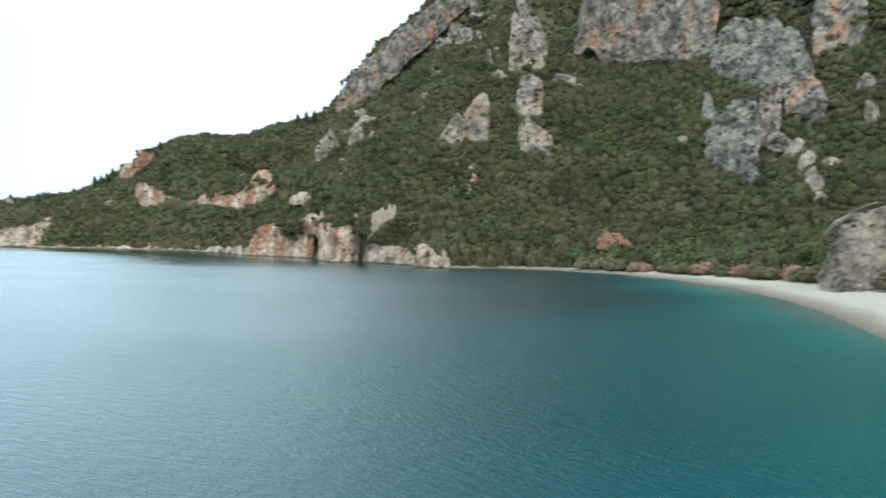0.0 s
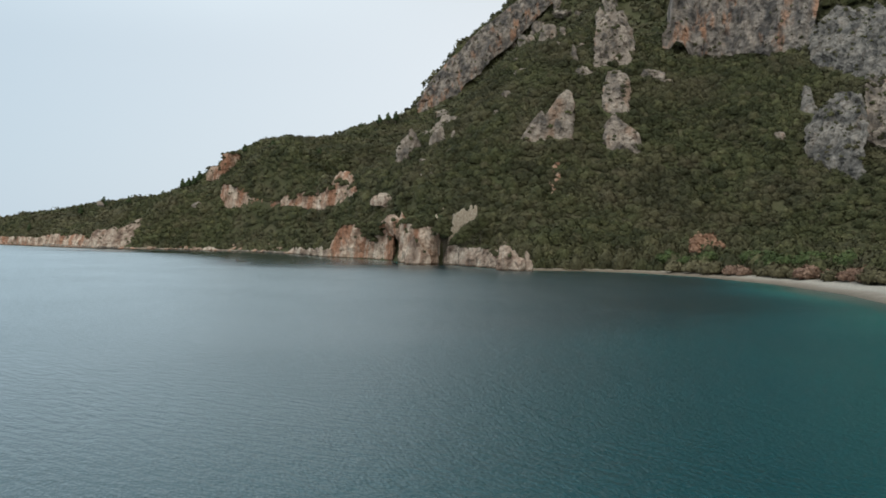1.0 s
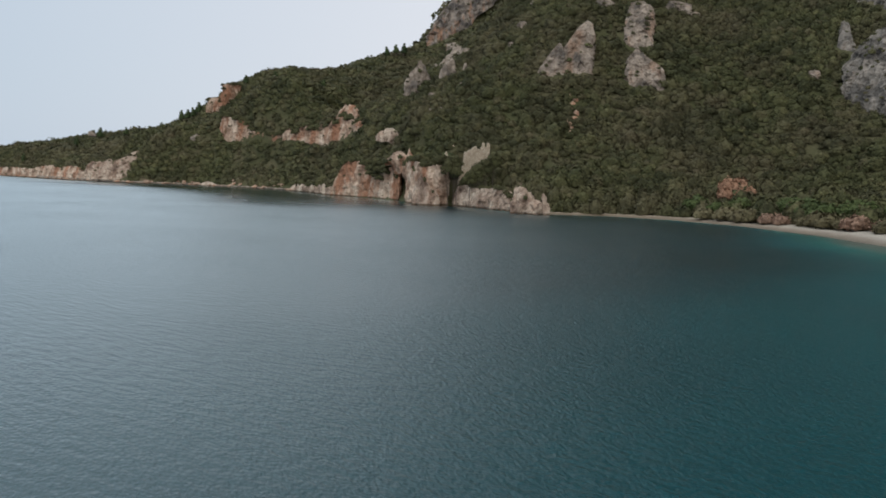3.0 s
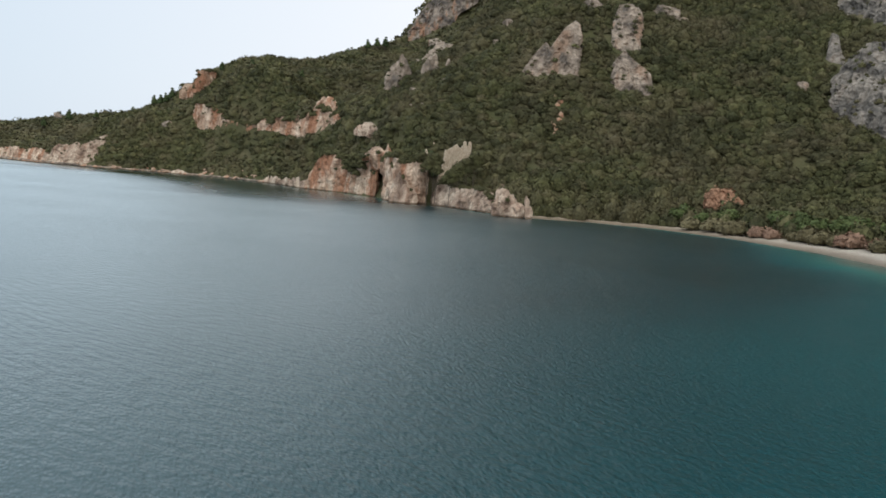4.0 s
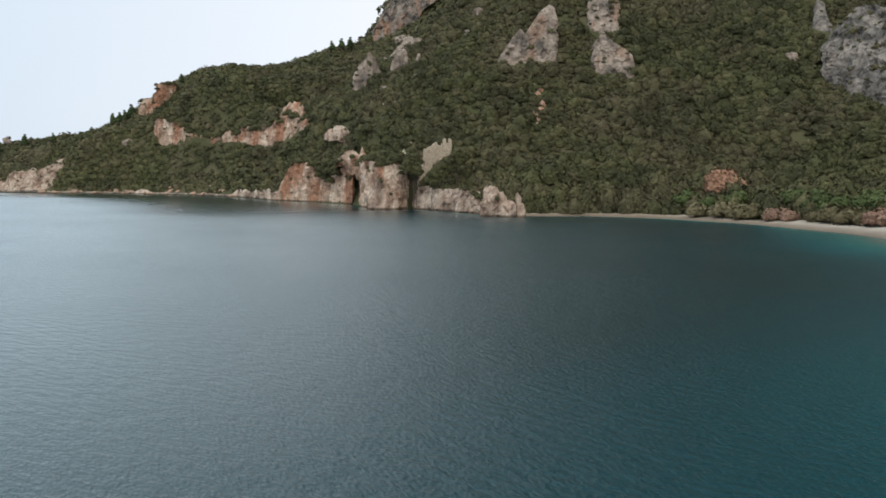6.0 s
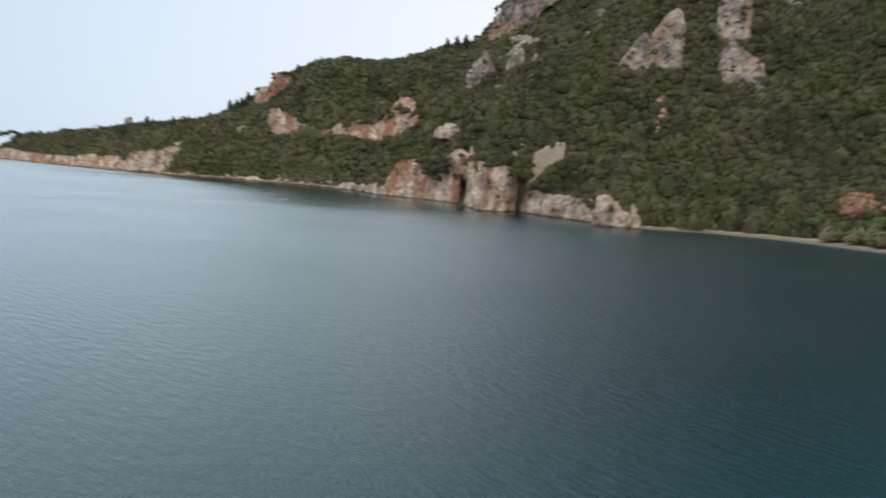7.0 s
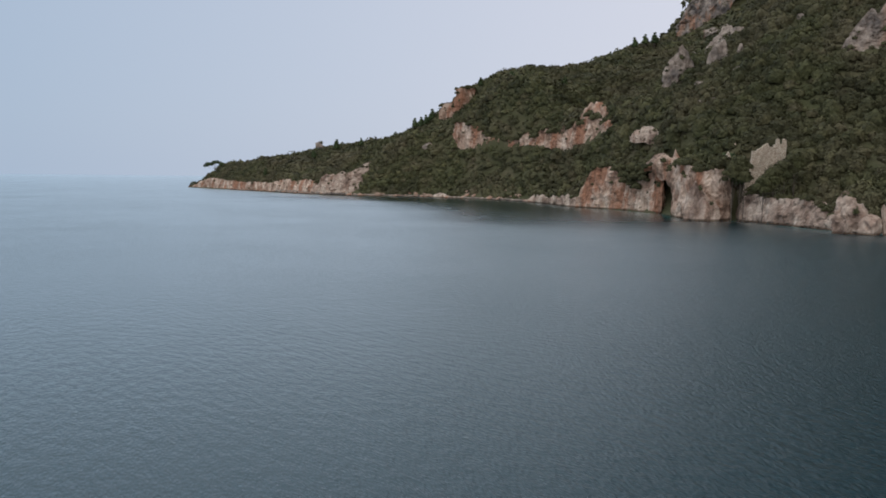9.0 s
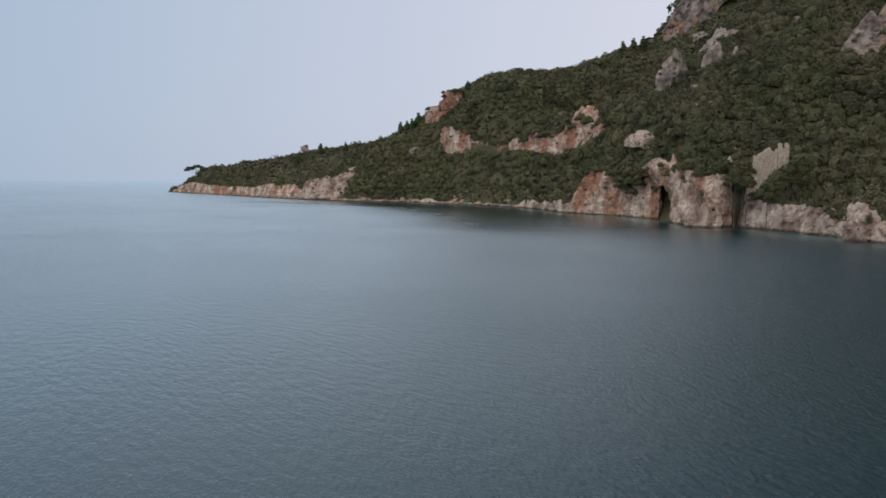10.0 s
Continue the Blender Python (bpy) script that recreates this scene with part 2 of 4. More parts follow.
l_.new(mixed(n_, l_, 0.8, stone, joint, "MULTIPLY"), b_.inputs["Base Color"])
bumped(n_, l_, b_, brick.outputs["Distance"], 0.8, 0.3)



# ---- tools ----
def lattice(p, seed):
    """Random values at whole-number places, from -1 to 1."""
    q = p.astype(np.int64)
    h = (q[..., 0] * 374761393 + q[..., 1] * 668265263 + q[..., 2] * 2147483647 + seed * 1274126177) & 0xFFFFFFFF
    h = ((h ^ (h >> 13)) * 1274126177) & 0xFFFFFFFF
    return ((h ^ (h >> 16)) & 0xFFFF) / 32767.5 - 1.0


def grain(p, seed=0):
    """Smooth noise, from -1 to 1."""
    base = np.floor(p)
    u = p - base
    u = u * u * (3 - 2 * u)
    total = 0.0
    for i in (0, 1):
        for j in (0, 1):
            for k in (0, 1):
                w = (u[..., 0] if i else 1 - u[..., 0]) * (u[..., 1] if j else 1 - u[..., 1]) * (u[..., 2] if k else 1 - u[..., 2])
                total = total + w * lattice(base + (i, j, k), seed)
    return total


def rough(p, seed=0, octaves=4, gain=0.5):
    total, size = 0.0, 1.0
    for n in range(octaves):
        total = total + size * grain(p * 2.03**n + 17.3 * n, seed + n)
        size *= gain
    return total


def mesh_of(name, verts, faces, material=None, smooth=True):
    me = bpy.data.meshes.new(name)
    verts, faces = np.asarray(verts, np.float32), np.asarray(faces, np.int32)
    me.vertices.add(len(verts))
    me.vertices.foreach_set("co", verts.ravel())
    n, k = faces.shape
    me.loops.add(n * k)
    me.loops.foreach_set("vertex_index", faces.ravel())
    me.polygons.add(n)
    me.polygons.foreach_set("loop_start", np.arange(0, n * k, k, dtype=np.int32))
    me.polygons.foreach_set("use_smooth", np.full(n, smooth))
    me.update(calc_edges=True)
    if material:
        me.materials.append(material)
    return me


# ---- plan: the shore and the lie of the land ----
SHORE = np.array([(900, 1750), (480, 1420), (260, 1180), (120, 960), (-20, 880), (-140, 815), (-205, 792), (-232, 774), (-216, 752), (-170, 680), (-115, 592), (-72, 528), (-45, 506), (-8, 488), (3, 478), (28, 446), (48, 408), (56, 374), (57, 354), (62, 342), (67, 331), (72, 320), (75, 308), (79, 296), (81.5, 289), (80, 275), (78, 262), (80, 250), (84.5, 246), (91, 246), (92.5, 240), (95, 226), (97.5, 210), (100, 199), (104, 190), (109, 186), (116, 184), (124, 183), (138, 166), (144, 138), (142, 104), (131, 65), (113, 28), (97, 2), (78, -24), (60, -50), (48, -85), (45, -160), (60, -400)], float)
HILLS = [(680, 810, 255.7, 400), (578, 318, 278.6, 130), (440, 858, 138.1, 80), (296, 822, 24.5, 30), (536, 90, 136.5, 80), (536, 1002, 138.2, 80), (200, 390, 34.3, 50), (44, 588, 15.9, 30), (488, 618, 96.3, 80), (260, 804, 26.1, 30), (230, 480, 36.6, 50), (422, 192, 31.7, 30), (584, 426, 48.9, 80), (332, 606, 31.0, 30), (44, 480, 19.0, 30), (152, 318, 10.0, 30), (-28, 528, 10.0, 17), (332, 876, 24.2, 30), (170, 876, 16.3, 30), (404, 426, 69.7, 30), (-226, 768, 9.4, 30), (134, 606, 10.3, 30), (278, 876, 14.3, 30), (170, 768, 12.4, 30)]
HOLLOWS = [(200, 186, -36.9, 80), (-40, 714, -12.0, 80), (-46, 570, -33.6, 30), (116, 462, -56.7, 30), (314, 948, -49.7, 30), (404, 480, -66.9, 30), (350, 330, -19.7, 50), (170, 720, -27.3, 50), (80, 642, -32.7, 30), (206, 840, -16.1, 30), (-154, 768, -13.9, 30), (-10, 678, -21.5, 30), (170, 540, -18.5, 50), (296, 750, -17.3, 30), (296, 42, -15.7, 80), (-100, 624, -16.3, 30), (80, 264, -4.4, 30), (8, 534, -12.3, 30), (296, 228, -9.6, 30), (80, 372, -7.5, 30), (170, -60, -12.8, 50), (-28, 732, -14.6, 30), (-136, 678, -5.1, 30)]


LAND = np.vstack([SHORE, [(4000, -400), (4000, 1750)]])


def inland(x, y):
    """Distance from the shore line, below zero at sea."""
    p = np.stack([x, y], -1)
    best, inside = np.full(x.shape, 1e9), np.zeros(x.shape, bool)
    for a, c in zip(SHORE[:-1], SHORE[1:]):
        d = c - a
        u = np.clip(((p - a) @ d) / (d @ d), 0, 1)
        best = np.minimum(best, np.linalg.norm(p - a - u[..., None] * d, axis=-1))
    for a, c in zip(LAND, np.roll(LAND, -1, 0)):
        if a[1] != c[1]:
            inside ^= ((a[1] > y) != (c[1] > y)) & (x < (c[0] - a[0]) * (y - a[1]) / (c[1] - a[1]) + a[0])
    return np.where(inside, best, -best)


def smooth_step(u):
    u = np.clip(u, 0, 1)
    return u * u * (3 - 2 * u)


def shelf(y):
    """Width of the beach."""
    return np.interp(y, (-160, 0, 40, 100, 140, 184, 190), (28, 24, 20, 12, 7, 3, 0))


def height(x, y, fine=True):
    s = inland(x, y)
    z = np.minimum(s, 140) * 0.10
    for hx, hy, a, r in HILLS + HOLLOWS:
        z = z + a * np.exp(-((x - hx) ** 2 + (y - hy) ** 2) / (2 * r * r))
    u = np.clip(s / (36 - 22 * np.exp(-(((y - 288) / 48) ** 2))), 0, 1)
    z = u * u * (3 - 2 * u) * z
    flat = 0.085 * s
    m = np.clip((s - shelf(y)) / 14, 0, 1)
    z = np.where((y < 190) & (x < 330), flat * (1 - m) + np.maximum(z, flat) * m, z)
    # mountain keeps rising unseen inland of the cliffs, added to darken the sea's reflection
    z = z + 620 * (1 - np.exp(-np.maximum(x - 430, 0) / 260)) * smooth_step((x - 0.52 * y - 10) / 90) * smooth_step((y + 260) / 260)
    if fine:
        p = np.stack([x, y, 0 * x], -1)
        z = z + np.clip((s - np.where(y < 190, shelf(y), 0)) / 60, 0, 1) * (2.2 * rough(p / 38, 3, 4) + 0.5 * rough(p / 6, 9, 2))
    return np.where(s > 0, z, np.maximum(s * 0.22, -14))



# ---- sea, ground and beach ----
def stretched(lo, hi, step, far_lo, far_hi):
    mid = np.arange(lo, hi + 0.1, step)
    n = np.arange(1, 40)
    grow = step * (1.25**n - 1) / 0.25 * 1.25
    return np.r_[far_lo, lo - grow[lo - grow > far_lo][::-1], mid, hi + grow[hi + grow < far_hi], far_hi]


def sheet(xs, ys):
    gx, gy = np.meshgrid(xs, ys)
    n, m = gx.shape
    i = (np.arange(n - 1)[:, None] * m + np.arange(m - 1)).ravel()
    return gx.ravel(), gy.ravel(), np.stack([i, i + 1, i + m + 1, i + m], 1)


gx, gy, faces = sheet(stretched(-320, 330, 6.5, -4850, 4850), stretched(-190, 900, 6.5, -4850, 4880))
sea_mesh = mesh_of("sea", np.stack([gx, gy, 0 * gx], 1), faces, SEA)
attr = sea_mesh.attributes.new("shallow", "FLOAT", "POINT")
p3 = np.stack([gx, gy, 0 * gx], 1)
off = -inland(gx, gy) + 6 * rough(p3 / 40, 5, 3)
edge = off + 14 * rough(p3 / 60, 15, 3)
beachy = np.clip((135 - gy) / 200, 0, 1)
attr.data.foreach_set("value", np.clip(1 - off / (9 + 85 * beachy), 0, 1).astype(np.float32))
sheltered = sea_mesh.attributes.new("calm", "FLOAT", "POINT")
sheltered.data.foreach_set("value", (smooth_step((90 - edge) / 32) * smooth_step((520 - gy) / 60) * smooth_step((gy - 130) / 140)).astype(np.float32))
tagged(new("sea", sea_mesh), "calm blue-green bay with fine wind ripples", "water", kind="structure")

gx, gy, faces = sheet(np.r_[np.arange(-330, 560, 3.6), np.arange(560, 1180, 14.0)], np.arange(-260, 1360, 3.6))
gz = height(gx, gy)
keep = (gz > -3.0)[faces].any(1)
used = np.unique(faces[keep])
index = np.zeros(len(gx), int)
index[used] = np.arange(len(used))
ground_mesh = mesh_of("ground", np.stack([gx, gy, gz], 1)[used], index[faces[keep]], GROUND)
tagged(new("ground", ground_mesh), "stony red-brown hillside soil under dense scrub", "hillside", kind="structure")

gx, gy, faces = sheet(np.arange(30, 172, 1.1), np.arange(-200, 196, 1.1))
s_ = inland(gx, gy)
wide_ = shelf(gy)
gz = height(gx, gy) + 0.05 + 0.2 * np.clip(s_ / 3, 0, 1) + np.clip(s_, 0, 1) * 0.12 * rough(np.stack([gx, gy, 0 * gx], 1) / 3, 21, 3)
keep = ((s_ > -4) & (s_ < wide_ + 4))[faces].all(1)
used = np.unique(faces[keep])
index = np.zeros(len(gx), int)
index[used] = np.arange(len(used))
beach_mesh = mesh_of("beach", np.stack([gx, gy, gz], 1)[used], index[faces[keep]], BEACH)
tagged(new("beach", beach_mesh), "narrow curved beach of pale grey pebbles", "beach", kind="structure")


# ---- crags and sea cliffs ----
def ball(subdivisions):
    bm = bmesh.new()
    bmesh.ops.create_icosphere(bm, subdivisions=subdivisions, radius=1)
    v = np.array([p.co[:] for p in bm.verts])
    f = np.array([[p.index for p in t.verts] for t in bm.faces])
    bm.free()
    return v, f


BALLS = {n: ball(n) for n in (1, 2, 3, 4, 5)}


def boss(x, y, z, across, tall, seed, blocky=3.2, fluted=1.0):
    """One weathered buttress of rock: a block cut by steep planes, tapering to a broken top, with ribs, ledges and chips."""
    v, f = BALLS[5 if across * tall > 110 else 4 if across * tall > 8 else 3]
    rng = np.random.default_rng(seed)
    n = int(4 * blocky)
    az, el = rng.uniform(0, 6.283, n + 5), np.r_[rng.normal(0.08, 0.22, n), rng.uniform(0.45, 1.0, 4), -1.3]
    planes = np.stack([np.cos(az) * np.cos(el), np.sin(az) * np.cos(el), np.sin(el)], 1)
    far = np.r_[rng.uniform(0.74, 0.98, n), rng.uniform(0.74, 1.02, 4), 1.0]
    dots = v @ planes.T
    r = np.where(dots > 0.08, far / np.maximum(dots, 0.08), 9.0).min(1)
    v = v * np.minimum(r, 1.22)[:, None]
    p = v * (across * 1.1, across * rng.uniform(0.8, 1.1), tall * 1.12)
    p[:, 0] += rng.uniform(-0.15, 0.15) * p[:, 2]
    p[:, 1] += rng.uniform(0.05, 0.25) * p[:, 2]
    p[:, 2] += tall * rng.uniform(-0.25, 0.25) * v[:, 0]
    w = p + (x, y, z)
    size = min(across, tall)
    out = v / np.linalg.norm(v, axis=1, keepdims=True)
    return w + out * (0.8 * weathered(w, size, seed, fluted))[:, None], f


def chipped(q, seed):
    """Facets: each point takes the tilted plane of its nearest cell, so that the cells meet in sharp joints."""
    base = np.floor(q - 0.5)
    near, value = np.full(len(q), 1e9), np.zeros(len(q))
    for i in (0, 1):
        for j in (0, 1):
            for k in (0, 1):
                c = base + (i, j, k)
                a, b, e = lattice(c, seed), lattice(c, seed + 1), lattice(c, seed + 2)
                d = q - c - 0.5 - 0.32 * np.stack([a, b, e], 1)
                r = (d * d).sum(1)
                closer = r < near
                value = np.where(closer, 0.75 * lattice(c, seed + 3) + 0.7 * (d[:, 0] * b + d[:, 1] * e + d[:, 2] * a), value)
                near = np.where(closer, r, near)
    return value


def weathered(w, size, seed, fluted=1.0):
    """How far rock at the points w stands out or back: bulk, vertical ribs, jointed blocks, ledges, chips."""
    bulk = rough(w / (1.1 * size) + seed, seed, 3, 0.5)
    ribs = 0.4 - 1.4 * np.abs(rough(w * (1, 1, 0.25) / (0.6 * size + 0.5), seed + 5, 2, 0.5))
    warp = w + 0.25 * size * np.stack([grain(w / size, seed + 2), grain(w / size + 9.1, seed + 3), grain(w / size + 4.7, seed + 4)], 1)
    blocks = chipped(warp * (1, 1, 0.55) / (0.75 * size + 0.3), seed + 7)
    small = chipped(warp * (1, 1, 0.8) / (0.26 * size + 0.3), seed + 11)
    ledge = rough(w * (0.3, 0.3, 1) / (0.25 * size + 0.4), seed + 9, 2)
    chips = rough(w / 0.6, seed + 13, 2)
    return size * (0.12 * bulk + 0.13 * fluted * ribs + 0.24 * blocks + 0.13 * small + 0.07 * ledge) + 0.1 * chips


BOSSES = []
LEDGES = []
CRESTS = []


def crag(rows, label, mat, blocky=3.2, fluted=1.0, group=""):
    """A crag of several buttresses that grow out of one another; with a group, each boss is a boulder of its own."""
    root = None
    for k, (x, y, z, across, tall) in enumerate(rows):
        seed = int(abs(x * 7 + y * 3 + z)) + k
        v, f = boss(x, y, z, across, tall, seed, blocky, fluted)
        BOSSES.append((x, y, z, across, tall))
        LEDGES.append((v, f))
        if group:
            ob = new("boulder", mesh_of("boulder", v - (x, y, z), f, mat, smooth=False))
            ob.location = (x, y, z)
            tagged(ob, label, "boulder", group)
            continue
        if root is None:
            root = tagged(new("rock_crag"), label, "rock")
            base = np.array((x, y, z - tall))
            root.location = base
        ob = new("buttress", mesh_of("buttress", v - base, f, mat, smooth=False))
        ob.parent = root
    return root


def cliff(rows, label, mat, lean=0.15, seed=0, back=6.0, size=4.0, fluted=1.0, drop=0.6, ragged=0.05):
    """A cliff face swept along a plan line: rows of x, y, foot and top. It faces to the right of its line's way."""
    rows = np.asarray(rows, float)
    run = np.r_[0, np.cumsum(np.linalg.norm(np.diff(rows[:, :2], axis=0), axis=1))]
    high = (rows[:, 3] - rows[:, 2]).max()
    step = min(max(0.4, run[-1] / 130, high / 60), high / 10)
    u = np.arange(0, run[-1] + step / 2, step)
    x, y, lo, hi = (np.interp(u, run, rows[:, k]) for k in range(4))
    for _ in range(3):
        x[1:-1], y[1:-1] = (x[:-2] + 2 * x[1:-1] + x[2:]) / 4, (y[:-2] + 2 * y[1:-1] + y[2:]) / 4
    hi = hi + ragged * high * rough(np.stack([u / (1.4 * size), 0 * u, 0 * u], 1), seed + 40, 3)
    tx, ty = np.gradient(x), np.gradient(y)
    n = np.hypot(tx, ty)
    nx, ny = ty / n, -tx / n
    m = int(max(14, high / step * 0.8))
    v = np.r_[np.linspace(0, 1, m), 1 + np.linspace(0.05, 1, 8)]
    face, crest = np.minimum(v, 1), np.maximum(v - 1, 0)
    into = lean * face[None] ** 1.5 * (hi - lo)[:, None] + back * crest[None] ** 0.8
    # faces that lie back on a slope lean away from the bay
    bx, by = (x / np.hypot(x, y + 60), (y + 60) / np.hypot(x, y + 60)) if lean > 0.25 else (-nx, -ny)
    px, py = x[:, None] + bx[:, None] * into, y[:, None] + by[:, None] * into
    pz = lo[:, None] + (hi - lo)[:, None] * face[None] - drop * crest[None] * crest[None] * back
    w = np.stack([px, py, pz], -1).reshape(-1, 3)
    out = weathered(w, size, seed, fluted) * np.tile(1 - 0.7 * crest, len(u))
    w[:, 0] += out * np.repeat(nx, len(v))
    w[:, 1] += out * np.repeat(ny, len(v))
    w[:, 2] += 0.25 * out * np.tile(face * (v <= 1) + 0.4 * crest, len(u))
    edge = w.reshape(len(u), len(v), 3)[:, m - 1]
    CRESTS.append((seed, np.c_[edge, nx, ny, u]))
    k = len(v)
    i = (np.arange(len(u) - 1)[:, None] * k + np.arange(k - 1)).ravel()
    base = np.array((x[0], y[0], lo[0]))
    ob = new("cliff", mesh_of("cliff", w - base, np.stack([i, i + k, i + k + 1, i + 1], 1), mat, smooth=False))
    ob.location = base
    for q in range(0, len(u), max(1, int(2.5 / step))):
        for share in (0.25, 0.55, 0.85):
            in_ = lean * share**1.5 * (hi[q] - lo[q]) + 1.2
            BOSSES.append((x[q] + bx[q] * in_, y[q] + by[q] * in_, lo[q] + share * (hi[q] - lo[q]), 2.4, (hi[q] - lo[q]) * 0.2 + 0.5))
        if lean > 0.25:
            BOSSES.append((x[q] - bx[q], y[q] - by[q], lo[q] + 0.1 * (hi[q] - lo[q]), 2.2, 2.2))
    LEDGES.append((w, np.stack([i, i + k, i + k + 1, i + 1], 1)))
    return tagged(ob, label, "cliff")


TRAIL = [(159.3, 295.0, 55.5, 1.3, 1.9), (159.6, 292.8, 53.7, 1.3, 1.4), (157.8, 291.3, 51.8, 1.7, 1.4), (158.8, 288.8, 50.0, 1.3, 1.4), (155.7, 285.6, 47.7, 1.3, 1.4), (157.0, 283.0, 46.1, 1.7, 1.4), (154.9, 281.5, 44.1, 1.3, 1.4), (152.8, 278.0, 41.6, 1.3, 1.4), (153.5, 273.5, 39.5, 1.2, 1.4), (151.7, 271.9, 37.2, 1.6, 1.4), (147.1, 267.1, 34.4, 1.2, 1.8), (147.8, 264.8, 32.5, 1.2, 1.3), (145.8, 261.2, 30.2, 1.2, 1.3)]
crag(TRAIL, "rust-coloured stone in a scree trail", SEACLIFF, 2.4, 0.8, "stones of the scree trail")
RIB = [(259.4, 435.4, 151.6, 8.1, 11.5), (324.1, 574.6, 195.0, 6.0, 9.9), (254.9, 411.4, 141.4, 8.2, 4.5), (337.3, 587.2, 214.1, 7.3, 13.4), (414.0, 737.5, 283.0, 11.9, 20.5), (230.4, 366.0, 121.6, 4.9, 11.8)]
crag(RIB, "long grey limestone rib running down the slope", LIMESTONE, 3.0, 1.0)
FIN = [(199.5, 358.2, 111.4, 2.0, 7.9), (199.3, 347.5, 102.7, 4.7, 3.5)]
crag(FIN, "thin pale rock fin among green shrubs", LIMESTONE, 2.6, 1.0)
STEP = [(238.0, 336.1, 100.6, 7.1, 4.3), (241.9, 354.0, 111.8, 2.5, 1.8), (242.4, 332.4, 97.4, 3.5, 2.2)]
crag(STEP, "low stepped limestone outcrop in the scrub", LIMESTONE, 2.6, 0.8, "stones on the bay slope")
KNOB = [(258.0, 256.4, 59.6, 4.4, 2.6)]
crag(KNOB, "small bare grey boulder among shrubs", LIMESTONE, 2.4, 0.6, "stones on the bay slope")
SCATTER = [(200.2, 432.5, 138.3, 5.5, 4.0), (343.5, 769.7, 230.9, 6.0, 9.9), (203.3, 406.0, 135.9, 5.3, 6.7), (199.7, 383.8, 125.4, 4.2, 2.8), (370.0, 754.4, 249.4, 11.9, 4.9), (374.8, 731.4, 243.2, 7.3, 4.8), (179.3, 395.0, 117.7, 2.5, 2.3), (174.5, 375.3, 107.0, 4.1, 2.2), (157.8, 355.4, 88.7, 3.1, 2.6), (151.3, 351.2, 82.4, 1.5, 1.3), (368.3, 772.1, 259.6, 6.1, 10.0), (348.5, 772.3, 238.0, 6.8, 6.6), (321.7, 781.3, 217.3, 5.3, 4.1), (211.8, 377.4, 125.1, 2.5, 1.8), (211.0, 401.2, 136.3, 2.6, 4.8), (188.7, 398.2, 125.0, 3.4, 1.9)]
crag(SCATTER, "pale boulder among shrubs on the upper slope", LIMESTONE, 2.4, 0.8, "boulders on the upper slope")
SHOULDER = [(105.1, 373.3, 56.3, 5.4, 10.2), (111.9, 379.5, 61.3, 3.9, 8.7), (149.7, 504.3, 80.3, 5.0, 4.9), (119.3, 355.7, 62.5, 3.8, 6.7), (129.9, 381.9, 74.8, 5.2, 5.3), (124.8, 347.5, 64.1, 1.5, 2.9), (134.9, 378.1, 77.5, 4.0, 2.2), (187.5, 586.9, 110.2, 6.9, 4.4), (123.8, 381.8, 69.2, 3.6, 3.5), (117.8, 326.5, 54.3, 2.8, 1.6)]
crag(SHOULDER, "craggy grey rock shoulder above the saddle", LIMESTONE, 3.0, 1.0)
TRAILING = [(289.3, 230.7, 61.2, 4.8, 6.2), (288.4, 220.3, 56.1, 6.3, 4.8), (285.7, 208.4, 51.5, 5.3, 5.0), (276.4, 192.5, 43.7, 4.0, 5.6), (266.2, 176.8, 34.1, 4.1, 6.5), (259.7, 166.3, 27.5, 3.3, 3.3)]
crag(TRAILING, "broken limestone trailing down the slope", LIMESTONE, 3.0, 1.2)
EAST_ROCKS = [(282.5, 184.0, 45.2, 4.1, 1.9), (327.9, 207.0, 85.4, 4.5, 4.9), (313.4, 190.6, 68.0, 3.6, 5.3)]
crag(EAST_ROCKS, "grey and rust-stained rock above dark scrub", LIMESTONE, 2.8, 1.0, "rocks of the eastern slope")
SEA_CLIFF_CAVE = [(82.1, 291.7, 15.7, 3.7, 3.5), (85.9, 312.9, 6.4, 2.8, 12.5), (83.2, 282.5, 13.3, 3.1, 6.3)]
crag(SEA_CLIFF_CAVE, "shadowed rock arch over a sea cave", SEACLIFF, 3.0, 1.0)
PALE_ROCK = [(98.7, 188.5, 2.4, 3.9, 3.6), (98.6, 192.1, 5.7, 2.2, 2.8), (98.6, 190.9, 4.1, 2.7, 3.4), (100.5, 184.7, 2.0, 2.7, 2.3)]
crag(PALE_ROCK, "pale pinkish boulder at the water edge", BLEACHED, 2.8, 0.8)
SEA_STACK = [(103.2, 182.7, 2.9, 0.75, 3.1), (104.2, 182.4, 1.6, 0.8, 2.0)]
crag(SEA_STACK, "slim upright sea stack by the shore", BLEACHED, 3.0, 0.8)
SLOPE_STONES = [(98.8, 311.8, 40.2, 3.3, 1.1), (102.8, 307.9, 40.8, 1.5, 1.1), (95.4, 305.5, 37.2, 1.3, 0.8), (106.5, 338.8, 50.0, 2.2, 1.2), (118.0, 325.0, 53.6, 2.1, 1.5), (135.2, 377.3, 77.9, 3.7, 1.7), (147.3, 341.0, 76.5, 2.2, 1.8)]
crag(SLOPE_STONES, "small pale stone showing through scrub", LIMESTONE, 2.4, 0.8, "stones on the bay slope")
HILL_STONES = [(-4.9, 515.7, 30.3, 3.8, 2.3), (-11.3, 576.4, 35.4, 3.3, 2.1), (-24.8, 527.3, 24.9, 2.6, 1.9), (-14.5, 523.7, 29.8, 2.1, 1.4), (-84.3, 706.8, 35.1, 4.6, 1.9), (-55.2, 392.9, 26.2, 1.9, 1.1)]
